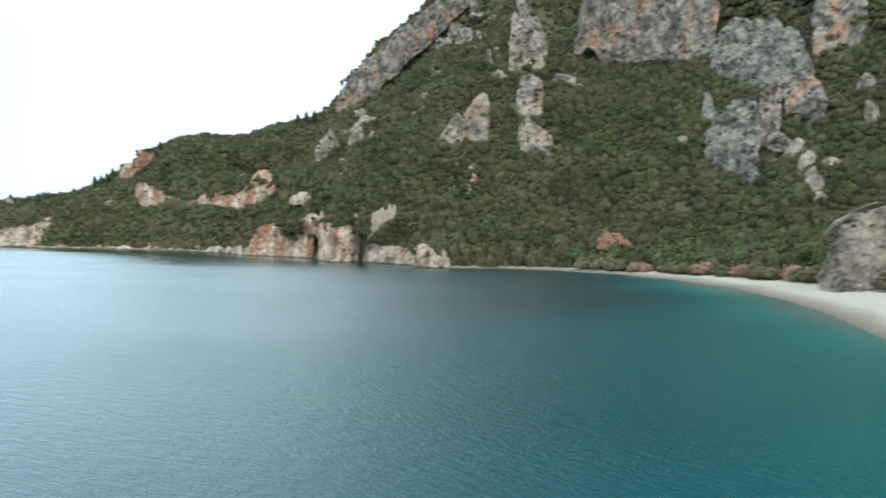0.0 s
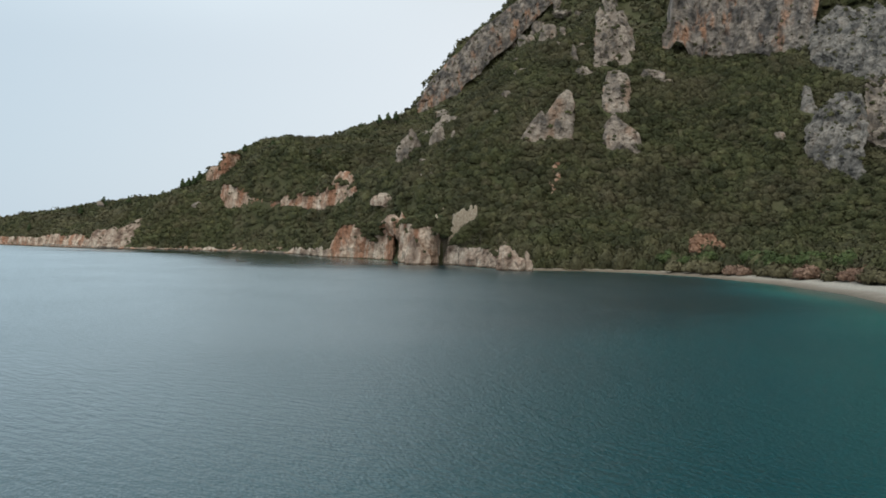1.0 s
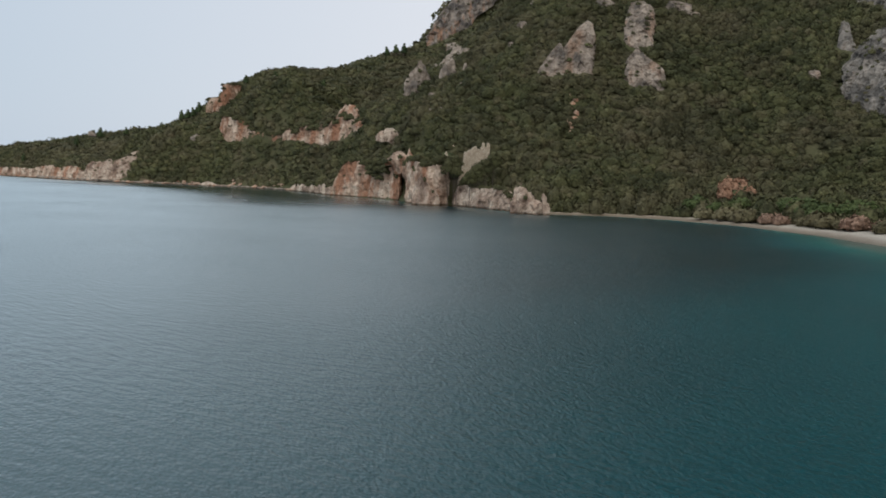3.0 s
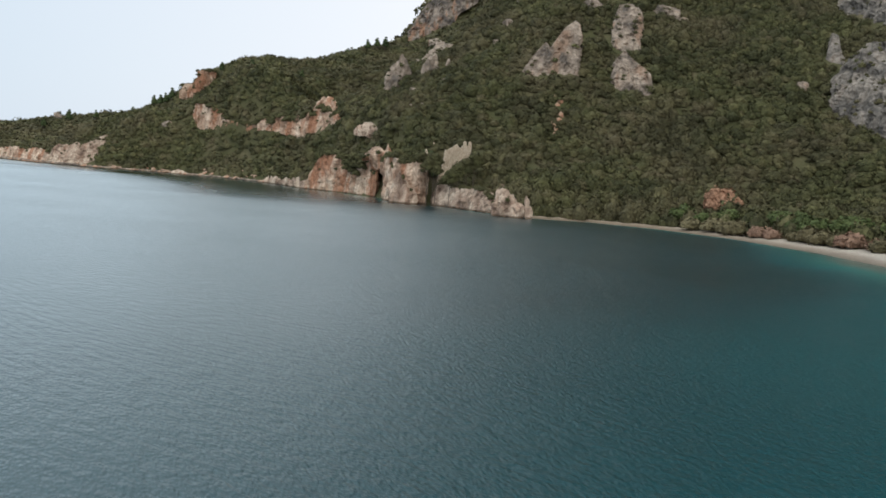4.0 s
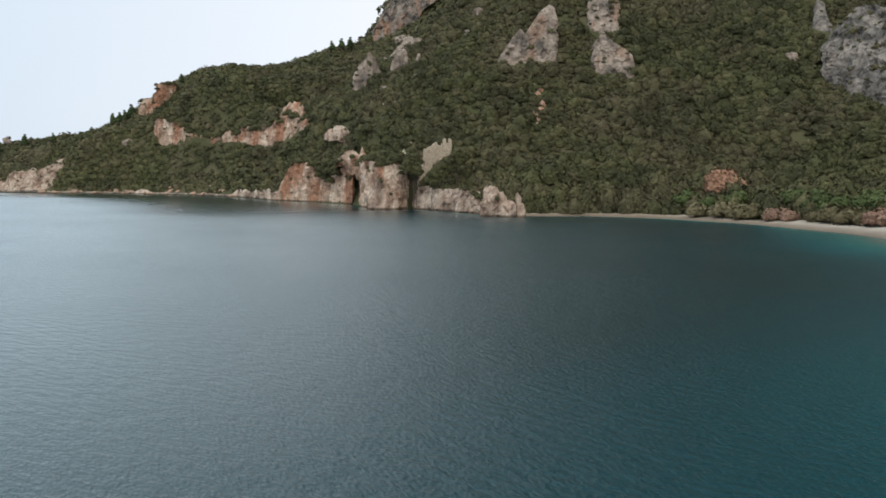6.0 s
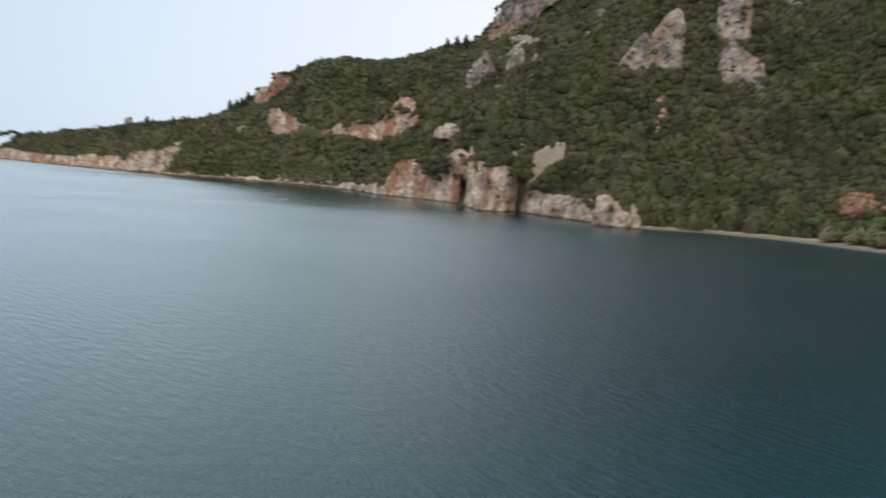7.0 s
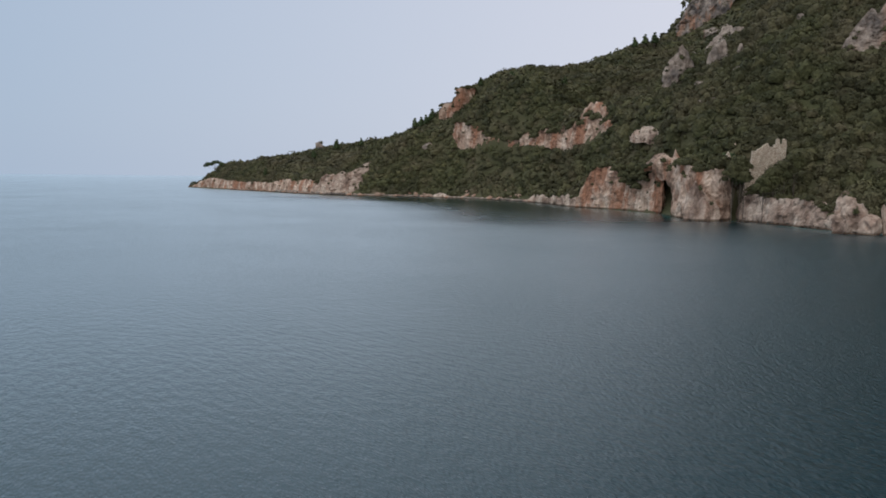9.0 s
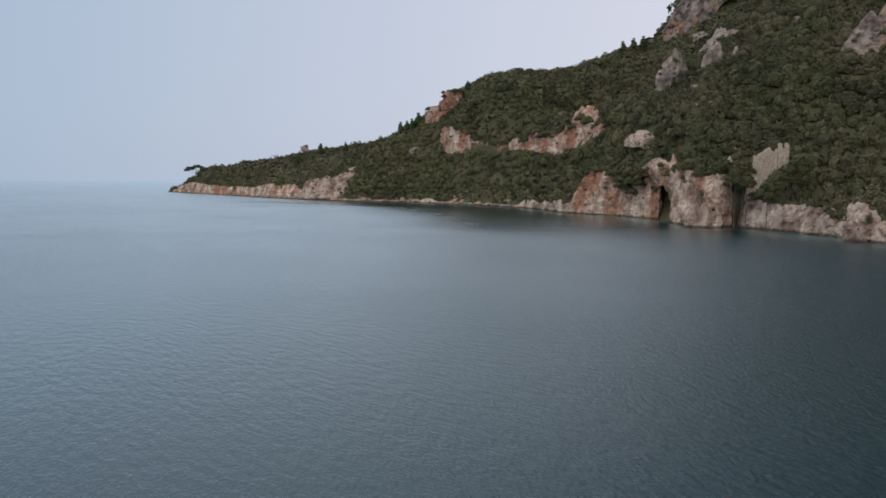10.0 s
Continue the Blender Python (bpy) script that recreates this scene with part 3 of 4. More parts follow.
crag(HILL_STONES, "pale stone among the headland scrub", LIMESTONE, 2.4, 0.8, "stones on the headland")

# ---- cliff walls: the band below the summit and the sea cliffs ----
cliff([(266, 377, 128, 134), (270, 375, 127, 142), (273, 374, 132, 166), (278, 373, 130, 176), (284, 370, 119, 172), (291, 368, 125, 184), (298, 365, 120, 184), (308, 362, 120, 186)], "fluted grey limestone cliff below the summit", BANDED, 0.14, 3, 14.0, 7.0, 1.9)
cliff([(304, 364, 122, 184), (315, 359, 122, 184), (322, 357, 122, 180), (328, 355, 119, 168), (336, 352, 118, 165), (345, 349, 112, 160), (353, 346, 116, 160), (358, 344, 119, 146), (362, 344, 124, 134)], "tall orange-streaked limestone cliff wall", BANDED, 0.14, 8, 14.0, 7.0, 1.9)
cliff([(58, 345, -1, 3), (62.5, 340, -1, 15), (65.4, 333, -1, 18), (68.3, 328, -1, 17), (71.1, 323, -1, 15), (73.5, 316, -1, 11.5), (75, 308, -1, 11.5), (77, 303, -1, 15), (78.7, 296, -1, 17), (80.2, 291, -1, 17), (82.5, 295, -1, 15.6), (86.5, 308, -1, 15.8)], "rust-red and cream sea cliff block", SEACLIFF, 0.1, 12, 6.0, 2.4, 1.3, 0.1)
cliff([(87, 300, -1, 16), (83, 284, -1, 16.5), (77.5, 268, -1, 16.5), (77.6, 257, -1, 16.5), (79.2, 252, -1, 15.5), (81.1, 248, -1, 15.5), (83.5, 246.3, -1, 16), (86.1, 245.3, -1, 16), (88.6, 246, -1, 16), (91.8, 253, -1, 16.5), (98, 270, -1, 17)], "blocky pinkish sea cliff beside a dark cleft", SEACLIFF, 0.07, 17, 6.5, 2.4, 1.3, 0.1)
cliff([(101, 275, -1, 9.5), (94.6, 256, -1, 9), (91.2, 246, -1, 8.4), (90.8, 241, -1, 8), (92.8, 235, -1, 7.6), (94, 228, -1, 7.4), (95.5, 220, -1, 7.2), (96.7, 212, -1, 6.8), (97.7, 206, -1, 4.6), (99.5, 200, -1, 2.6)], "low layered sea ledge under the scrub", BLEACHED, 0.22, 21, 4.5, 1.8, 0.8, 0.1)
crag([(79.2, 246.5, 3.6, 3.6, 6.2), (80.6, 243.4, 2.0, 3.4, 3.8), (83.0, 243.6, 1.6, 2.4, 3.2)], "pale bleached buttress at the foot of the sea cliff", BLEACHED, 2.6, 1.0)

# rock closing the cave and the cleft at their backs
crag([(86.5, 304, 5.0, 4.2, 12.0), (88.0, 298, 12.5, 3.6, 4.0)], "shadowed rock at the back of the sea cave", SEACLIFF, 3.0, 1.0)
crag([(96.5, 263, 6.0, 3.2, 13.0), (98.0, 268, 8.0, 4.0, 12.0)], "shadowed rock at the back of the cleft", SEACLIFF, 3.0, 1.0)
# headland cliffs: the prow on the ridge and the orange band below it
cliff([(-0.2, 567.0, 50.6, 54.8), (3.3, 567.0, 50.0, 60.8), (7.4, 563.0, 49.1, 61.0), (10.2, 559.0, 48.6, 67.8), (12.3, 559.0, 50.8, 69.6), (15.9, 560.9, 56.1, 70.6), (20.7, 564.8, 63.0, 71.2), (24.4, 568.7, 66.1, 70.8)], "grey and orange rock prow on the headland ridge", SEACLIFF, 0.1, 31, 5.0, 2.6, 1.2, 0.1, 0.02)
cliff([(9.3, 507.0, 34.9, 43.6), (10.3, 497.0, 30.6, 45.0), (13.0, 493.8, 28.2, 44.0), (18.2, 487.6, 27.8, 42.1), (22.0, 482.9, 27.4, 40.7), (26.1, 477.8, 26.4, 36.1), (29.9, 473.1, 24.4, 34.0), (35.6, 465.7, 25.0, 33.2), (38.5, 463.1, 27.6, 32.0)], "orange headland cliff with a sheer face", SEACLIFF, 0.06, 35, 6.0, 2.4, 1.2, 0.1, 0.02)
cliff([(37.5, 463.1, 27.6, 32.0), (43.0, 454.7, 28.9, 33.0), (48.8, 445.0, 29.3, 34.6), (52.6, 438.4, 28.5, 36.0), (57.5, 429.5, 27.2, 36.4), (63.1, 418.8, 24.9, 37.6), (67.7, 409.7, 26.7, 39.2), (72.4, 399.8, 24.4, 39.5), (75.1, 393.9, 24.7, 39.1), (77.9, 387.5, 29.0, 37.7), (79.7, 383.4, 32.1, 37.0)], "broken cream cliff band across the headland", SEACLIFF, 0.12, 37, 6.0, 3.4, 1.3, 0.1, 0.14)
crag([(75.0, 418.0, 43.5, 3.2, 4.2), (78.5, 406.0, 43.0, 3.6, 4.6), (80.0, 397.0, 40.5, 2.6, 4.6)], "cream rock knob above the headland cliff", SEACLIFF, 3.0, 1.0)
cliff([(78.8, 338.6, 27.3, 30.6), (79.6, 332.3, 26.2, 31.6), (82.3, 329.6, 26.5, 32.0), (84.5, 327.0, 25.0, 31.0), (86.6, 324.4, 22.5, 31.4), (89.5, 327.7, 25.7, 29.7)], "broken cream outcrop above the sea cliff", BLEACHED, 0.3, 51, 4.0, 2.4, 0.8, 0.3, 0.22)
cliff([(77.4, 304.0, 15.0, 17.9), (79.3, 299.4, 15.0, 20.7), (82.1, 298.7, 16.3, 21.5), (84.9, 297.9, 16.0, 19.2), (88.3, 299.0, 15.0, 17.7)], "bleached layered rock on the sea cliff crest", BLEACHED, 0.3, 53, 4.0, 1.6, 0.6, 0.3)
# pink slope and the low red cliff that runs on to the point
cliff([(-80.8, 541.9, -1.0, 4.0), (-77.1, 536.4, -1.0, 6.6), (-73.6, 532.0, -1.0, 10.9), (-70.8, 529.7, -1.0, 13.8), (-65.4, 526.2, -1.0, 12.8), (-60.1, 522.8, -1.0, 14.6), (-56.7, 521.0, -1.0, 12.9), (-53.8, 519.5, -1.0, 14.7), (-50.2, 518.5, -1.0, 16.5), (-47.0, 520.5, 0.7, 19.3), (-43.2, 524.2, 4.8, 20.8), (-40.0, 527.4, 8.3, 20.5), (-36.1, 531.4, 11.9, 18.8)], "ragged pink rock slope above the sea", BLEACHED, 0.6, 55, 5.0, 3.0, 0.8, 0.2, 0.03)
cliff([(-231, 775, -1.0, 0.6), (-223.7, 766.0, -1.0, 2.0), (-212.0, 751.2, -1.0, 6.1), (-195.7, 725.2, -1.0, 9.6), (-176.6, 694.7, -1.0, 7.8), (-149.9, 651.4, -1.0, 6.7), (-121.5, 605.0, -1.0, 6.5), (-103.4, 576.7, -1.0, 9.6), (-94.7, 563.6, -1.0, 8.4), (-83.2, 546.1, -1.0, 9.6), (-78.2, 538.5, -1.0, 6.6)], "low reddish shore cliff of the headland point", SEACLIFF, 0.6, 57, 5.0, 2.4, 0.7, 0.1)
cliff([(42.3, 416.1, -1.0, 0.3), (46.5, 406.2, -1.0, 2.9), (50.0, 391.2, -1.0, 3.8), (52.5, 380.7, -1.0, 2.6), (54.6, 360.3, -1.0, 3.9), (57.5, 348.8, -1.0, 4.7), (60.0, 342.9, -1.0, 5.4)], "pale tumbled rock spur beside the sea cliff", BLEACHED, 0.6, 59, 4.0, 2.2, 1.6, 0.3, 0.25)
cliff([(-5.7, 486.0, -1.0, 0.4), (-1.5, 481.8, -1.0, 1.9), (1.7, 478.8, -1.0, 3.1), (5.7, 473.6, -1.0, 1.6), (10.3, 467.7, -1.0, 0.4)], "bleached rock heap on the shore", BLEACHED, 0.6, 61, 3.0, 1.4, 0.6, 0.3)
# crags of the bay slope
cliff([(147.0, 302.2, 55.5, 62.0), (146.7, 298.5, 53.9, 64.6), (150.8, 298.4, 54.4, 70.6), (154.8, 298.2, 55.5, 75.1), (156.6, 298.1, 55.8, 71.6), (159.9, 297.9, 55.5, 77.4), (163.7, 297.7, 55.4, 83.4), (167.5, 297.4, 56.3, 86.4), (170.2, 297.2, 58.7, 85.1), (173.5, 300.6, 62.4, 77.3)], "jagged pale limestone spire rising from hillside scrub", LIMESTONE, 0.45, 63, 7.0, 3.0, 1.0, 1.6, 0.02)
cliff([(186.1, 293.3, 58.4, 66.6), (185.4, 288.9, 55.5, 70.9), (188.1, 286.9, 52.6, 74.8), (190.0, 285.5, 51.6, 71.6), (192.3, 283.7, 49.0, 68.6), (194.8, 281.7, 50.1, 66.3), (197.0, 280.0, 51.2, 63.5), (201.0, 281.8, 53.6, 59.2)], "broken pale slab at the foot of the rock rib", LIMESTONE, 0.6, 65, 6.0, 3.0, 0.9, 1.2, 0.02)
cliff([(197.3, 318.3, 78.1, 90.5), (197.2, 313.9, 74.2, 101.3), (202.6, 311.0, 71.8, 103.0), (206.8, 308.8, 72.4, 98.2), (209.9, 311.6, 76.6, 88.9)], "upright grey column of the rock rib", LIMESTONE, 0.7, 67, 6.0, 3.0, 1.3, 1.2, 0.02)
cliff([(207.6, 350.4, 107.6, 129.0), (208.7, 347.3, 103.2, 139.0), (216.1, 348.8, 102.1, 148.0), (224.2, 350.4, 102.4, 150.4), (230.4, 351.5, 107.0, 136.1), (235.1, 355.6, 114.2, 124.1)], "tall pale crag of the rock rib", LIMESTONE, 0.7, 69, 8.0, 3.6, 2.6, 1.2, 0.03)
cliff([(289.9, 410.9, 144.5, 190.9), (289.5, 399.7, 137.2, 195.4), (288.5, 383.7, 127.6, 194.4), (292.6, 377.2, 122.3, 193.0), (296.4, 370.7, 124.3, 191.6), (301.1, 362.5, 122.8, 189.8), (305.4, 354.6, 123.1, 188.1), (309.3, 347.1, 122.3, 186.3), (312.4, 341.0, 120.4, 181.4), (315.2, 335.1, 117.1, 180.1), (318.8, 327.3, 115.3, 174.9), (322.8, 318.0, 109.2, 166.0), (324.1, 314.7, 111.4, 161.9)], "streaked limestone wall of the summit cliff", BANDED, 0.15, 71, 16.0, 3.6, 3.4, 0.3)
cliff([(313.4, 304.3, 111.5, 124.7), (311.2, 298.0, 104.4, 130.9), (311.8, 289.0, 99.2, 137.9), (312.0, 284.5, 96.9, 141.7), (312.3, 272.6, 91.0, 137.9), (312.2, 261.7, 85.7, 136.2), (314.8, 260.8, 88.8, 125.2)], "massive grey slab of the great crag", GREYROCK, 0.6, 73, 10.0, 4.0, 2.6, 1.2, 0.03)
cliff([(295.1, 242.7, 76.1, 86.2), (292.7, 236.7, 59.8, 93.1), (292.7, 232.3, 54.4, 93.1), (292.5, 227.3, 57.5, 88.3), (295.0, 228.3, 64.6, 77.4)], "narrow pale rib of the great crag", LIMESTONE, 0.8, 75, 7.0, 3.4, 1.2, 1.2, 0.03)
cliff([(311.4, 261.3, 91.6, 125.4), (309.5, 256.9, 84.8, 135.4), (311.0, 254.0, 82.2, 138.0), (312.7, 250.7, 84.2, 132.3), (316.6, 251.4, 90.4, 123.6)], "upper grey rib of the great crag", GREYROCK, 0.7, 77, 8.0, 3.4, 1.2, 1.2, 0.03)
cliff([(312.8, 254.5, 90.6, 116.2), (310.8, 249.4, 83.8, 126.2), (312.4, 243.5, 78.8, 127.1), (313.6, 239.0, 76.8, 125.0), (314.7, 234.5, 79.1, 113.4), (315.7, 230.3, 81.4, 101.7), (319.0, 230.8, 84.5, 92.8)], "upper limestone pillar beside the great crag", GREYROCK, 0.6, 79, 9.0, 4.0, 2.6, 1.2, 0.03)
cliff([(307.1, 239.4, 79.3, 90.7), (304.9, 233.4, 71.3, 94.2), (305.6, 228.4, 67.1, 97.0), (306.2, 223.8, 62.8, 97.3), (306.7, 218.7, 65.0, 92.3), (307.1, 213.6, 68.1, 84.3), (310.0, 214.5, 70.6, 78.5)], "lower limestone pillar with a rust-stained foot", BANDED, 0.6, 81, 7.0, 3.4, 2.6, 1.2, 0.03)
cliff([(262.4, 242.6, 54.6, 64.0), (260.1, 237.5, 48.1, 67.4), (260.5, 231.8, 45.0, 74.5), (260.9, 225.8, 42.5, 78.4), (261.1, 220.6, 40.6, 80.9), (261.3, 214.2, 37.1, 80.5), (261.3, 208.4, 35.2, 78.6), (261.3, 205.8, 36.6, 71.0), (263.8, 207.4, 41.3, 62.5)], "lower grey bastion of the great crag", GREYROCK, 0.6, 83, 8.0, 3.6, 2.6, 1.2, 0.03)
cliff([(279.6, 267.5, 74.0, 83.8), (279.0, 264.8, 70.7, 88.9), (280.2, 262.2, 68.4, 87.8), (281.3, 259.7, 69.3, 78.4), (283.1, 260.2, 71.8, 76.9)], "narrow upright grey rock tooth", GREYROCK, 0.4, 85, 4.0, 1.8, 1.2, 1.2, 0.02)
cliff([(333.5, 248.4, 111.8, 138.1), (332.3, 243.9, 105.0, 145.1), (335.2, 240.6, 98.8, 151.1), (337.9, 237.7, 96.2, 152.9), (340.8, 234.4, 101.1, 151.2), (343.8, 230.9, 107.8, 149.2), (346.7, 227.5, 114.5, 147.1), (350.9, 228.7, 120.9, 143.4)], "rust-stained crag above dark scrub", BANDED, 0.6, 87, 9.0, 3.6, 1.2, 1.2)
cliff([(211.7, 774.4, 139.2, 147.4), (213.7, 765.6, 135.4, 158.2), (220.0, 761.9, 134.2, 169.4), (230.1, 759.2, 133.7, 183.8), (240.6, 758.3, 144.8, 196.6), (250.9, 758.4, 154.4, 205.8), (260.6, 760.6, 171.0, 216.2), (276.2, 760.8, 181.5, 232.8), (286.1, 762.8, 196.1, 239.6), (307.4, 765.9, 211.8, 258.7), (334.2, 771.7, 238.2, 280.1), (355.0, 774.1, 260.1, 297.0), (378.0, 780.6, 280.3, 310.5)], "steep grey and pink mountain rock face", BANDED, 0.35, 89, 20.0, 7.0, 1.3, 0.5, 0.02)
# rock standing on the beach
cliff([(132.2, 40.6, 1.0, 6.5), (129.0, 34.7, 0.3, 11.3), (129.1, 33.2, 0.1, 14.5), (130.0, 32.3, 0.0, 15.4), (131.7, 30.4, 0.0, 15.6), (133.0, 29.1, 0.1, 15.2), (134.3, 29.1, 0.1, 17.5), (135.9, 28.7, 0.1, 18.0), (138.0, 27.9, 0.1, 18.7), (141.8, 26.5, 0.3, 20.6), (147.6, 29.4, 0.4, 17.3), (150, 40, 0.6, 14)], "big weathered grey rock standing on the beach", LIMESTONE, 0.1, 91, 12.0, 2.2, 0.9, 0.3, 0.02)
# low rock shelf along the headland's shore
cliff([(-115, 592, -1, 2.0), (-72, 528, -1, 1.6), (-45, 506, -1, 1.1), (-8, 488, -1, 1.3), (3, 478, -1, 1.5), (28, 446, -1, 1.0), (48, 408, -1, 1.4), (56, 374, -1, 1.8), (57, 354, -1, 3.2), (60, 345, -1, 3.0)], "low grey rock shelf along the shore", LIMESTONE, 0.6, 41, 3.0, 1.6, 0.8, 0.1)


# ---- loose rocks along the shore ----
shore_line = SHORE[9:21]
seg = np.linalg.norm(np.diff(shore_line, axis=0), axis=1)
rng = np.random.default_rng(11)
stones = []
for n in range(4):
    v, f = BALLS[2]
    p = v / (np.abs(v) ** 2.6).sum(1, keepdims=True) ** (1 / 2.6)
    p = p * (1.0, 0.8, 0.55) * (1 + 0.3 * rough(p * 1.3 + 9 * n, n, 3)[:, None] + 0.08 * rough(p * 4, n + 4, 2)[:, None])
    stones.append(mesh_of("shore_boulder", p, f, SEACLIFF, smooth=False))
for n in range(150):
    u = rng.uniform(0, seg.sum())
    k = int(np.searchsorted(np.cumsum(seg), u))
    a, c = shore_line[k], shore_line[k + 1]
    q = a + (c - a) * rng.uniform(0, 1)
    side = np.array([-(c - a)[1], (c - a)[0]]) / seg[k]
    back = rng.uniform(-1.5, 7)
    q = q + side * back
    size = rng.uniform(0.8, 2.6) * (1.0 if back < 3 else 0.7)
    z = max(float(height(np.array([q[0]]), np.array([q[1]]), False)[0]), -0.2)
    ob = new("shore_boulder", stones[n % 4])
    ob.matrix_world = pose(q[0], q[1], z + 0.15 * size, rng.uniform(-15, 15), rng.uniform(-15, 15), rng.uniform(0, 360)) @ Matrix.Diagonal((size, size, size * rng.uniform(0.7, 1.1), 1))
    tagged(ob, "rough pale reddish boulder at the waterline", "boulder", "boulders along the shore")



# ---- scrub, trees and bushes ----
def tuft(seed, core, leaves, flat=0.9, low=0.2, high=0.4):
    """A shrub crown of radius 1: a lumpy inner dome under a coat of leaf sprays. Returns points and triangles."""
    rng = np.random.default_rng(seed)

    def lobes(d):
        return 1 + 0.3 * rough(d * 1.5 + seed, seed, 2)

    v, f = BALLS[core]
    f = f[v[f][:, :, 2].mean(1) > -0.4]
    v = v * (0.8 * lobes(v))[:, None]
    n = len(v)
    d = rng.normal(size=(leaves, 3))
    d[:, 2] = np.abs(d[:, 2]) * 1.1 - 0.3
    d /= np.linalg.norm(d, axis=1, keepdims=True)
    c = d * (0.8 * lobes(d) * rng.uniform(0.98, 1.24, leaves))[:, None]
    face = d + 0.42 * rng.normal(size=(leaves, 3))
    face /= np.linalg.norm(face, axis=1, keepdims=True)
    side = np.cross(face, rng.normal(size=(leaves, 3)))
    side /= np.linalg.norm(side, axis=1, keepdims=True)
    up, size = np.cross(face, side), rng.uniform(low, high, (leaves, 1))
    tips = np.stack([c - side * size, c + side * size * 0.9 - up * 0.4 * size, c + up * size * 1.2], 1).reshape(-1, 3)
    i = n + 3 * np.arange(leaves)[:, None]
    return np.vstack([v, tips]) * (1, 1, flat), np.vstack([f, i + (0, 1, 2)])


def joined(places, radii, tall, kinds, seed):
    """All shrubs of one stand in one mesh. kinds: the tufts to pick from."""
    rng = np.random.default_rng(seed)
    pick, turn = rng.integers(0, len(kinds), len(places)), rng.uniform(0, 6.283, len(places))
    verts, faces, tones, n = [], [], [], 0
    for k, (v, f) in enumerate(kinds):
        mine = np.nonzero(pick == k)[0]
        c, s = np.cos(turn[mine])[:, None], np.sin(turn[mine])[:, None]
        x, y = v[:, 0] * c - v[:, 1] * s, v[:, 0] * s + v[:, 1] * c
        r, h = radii[mine][:, None], tall[mine][:, None]
        p = np.stack([x * r, y * r, v[:, 2] * r * h], -1) + places[mine][:, None]
        verts.append(p.reshape(-1, 3))
        faces.append((f[None] + (n + len(v) * np.arange(len(mine)))[:, None, None]).reshape(-1, 3))
        n += len(v) * len(mine)
        tones.append(np.repeat(rng.uniform(0, 1, len(mine)), len(v)))
    return np.vstack(verts), np.vstack(faces), np.concatenate(tones)


ROCKS = np.array(BOSSES)


def stand(x0, x1, y0, y1, step, seed, inside, facing=True):
    """Jittered places for shrubs on the ground, clear of rock and beach."""
    rng = np.random.default_rng(seed)
    step = step * 0.72
    gx, gy = np.meshgrid(np.arange(x0, x1, step), np.arange(y0, y1, step))
    gx, gy = (gx + rng.uniform(-0.48, 0.48, gx.shape) * step).ravel(), (gy + rng.uniform(-0.48, 0.48, gy.shape) * step).ravel()
    s = inland(gx, gy)
    ok = inside(gx, gy) & (s > np.where(gy < 190, shelf(gy) + 1.0, 1.8) + rng.uniform(0, 3, len(gx)))
    gx, gy = gx[ok], gy[ok]
    gz = height(gx, gy)
    # steep ground carries more shrubs to the square metre of plan
    fall = np.hypot(gz - height(gx - 4, gy, False), gz - height(gx, gy - 4, False)) / 4
    free = rng.uniform(0, 1, len(gx)) < 0.58 * np.sqrt(1 + np.minimum(fall, 1.6) ** 2)
    for x, y, z, a, t in ROCKS:
        d = ((gx - x) / (a + 0.4)) ** 2 + ((gy - y) / (a + 0.4)) ** 2 + ((gz - z) / (t + 0.5)) ** 2
        free &= d > 1.0
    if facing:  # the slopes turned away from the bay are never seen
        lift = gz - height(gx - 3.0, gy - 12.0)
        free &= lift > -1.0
    bare = rough(np.stack([gx, gy, 0 * gx], 1) / 9, 31, 3) < 1.2
    free &= ~((gx > 95.5) & (gx < 108) & (gy > 244) & (gy < 252.5) & (gy - 243 > 0.85 * (gx - 97)))
    free &= bare
    return np.stack([gx, gy, gz], 1)[free]


SMALL = [tuft(n, 1, 48, 0.95, 0.17, 0.32) for n in range(10)]
NEAR = [tuft(70 + n, 1, 88, 0.95, 0.13, 0.26) for n in range(10)]
LARGE = [tuft(90 + n, 2, 190, 0.95, 0.1, 0.2) for n in range(6)]
MIDDLE = [tuft(20 + n, 1, 34, 0.9, 0.19, 0.34) for n in range(9)]
FAR = [tuft(40 + n, 1, 28, 0.9, 0.24, 0.42) for n in range(8)]


def near_slope(x, y):
    return (y < 420) & (x < 352) & (x > 60) & (y > -20) & (x + y > 60) & (x < 1.3 * y + 140)


def middle_slope(x, y):
    return ~near_slope(x, y) & (y < 800) & (x < 330) & ((x < 190) | (y < 640)) & (x < 1.3 * y + 140)


def far_slope(x, y):
    return ~near_slope(x, y) & ~middle_slope(x, y) & (x < 480)


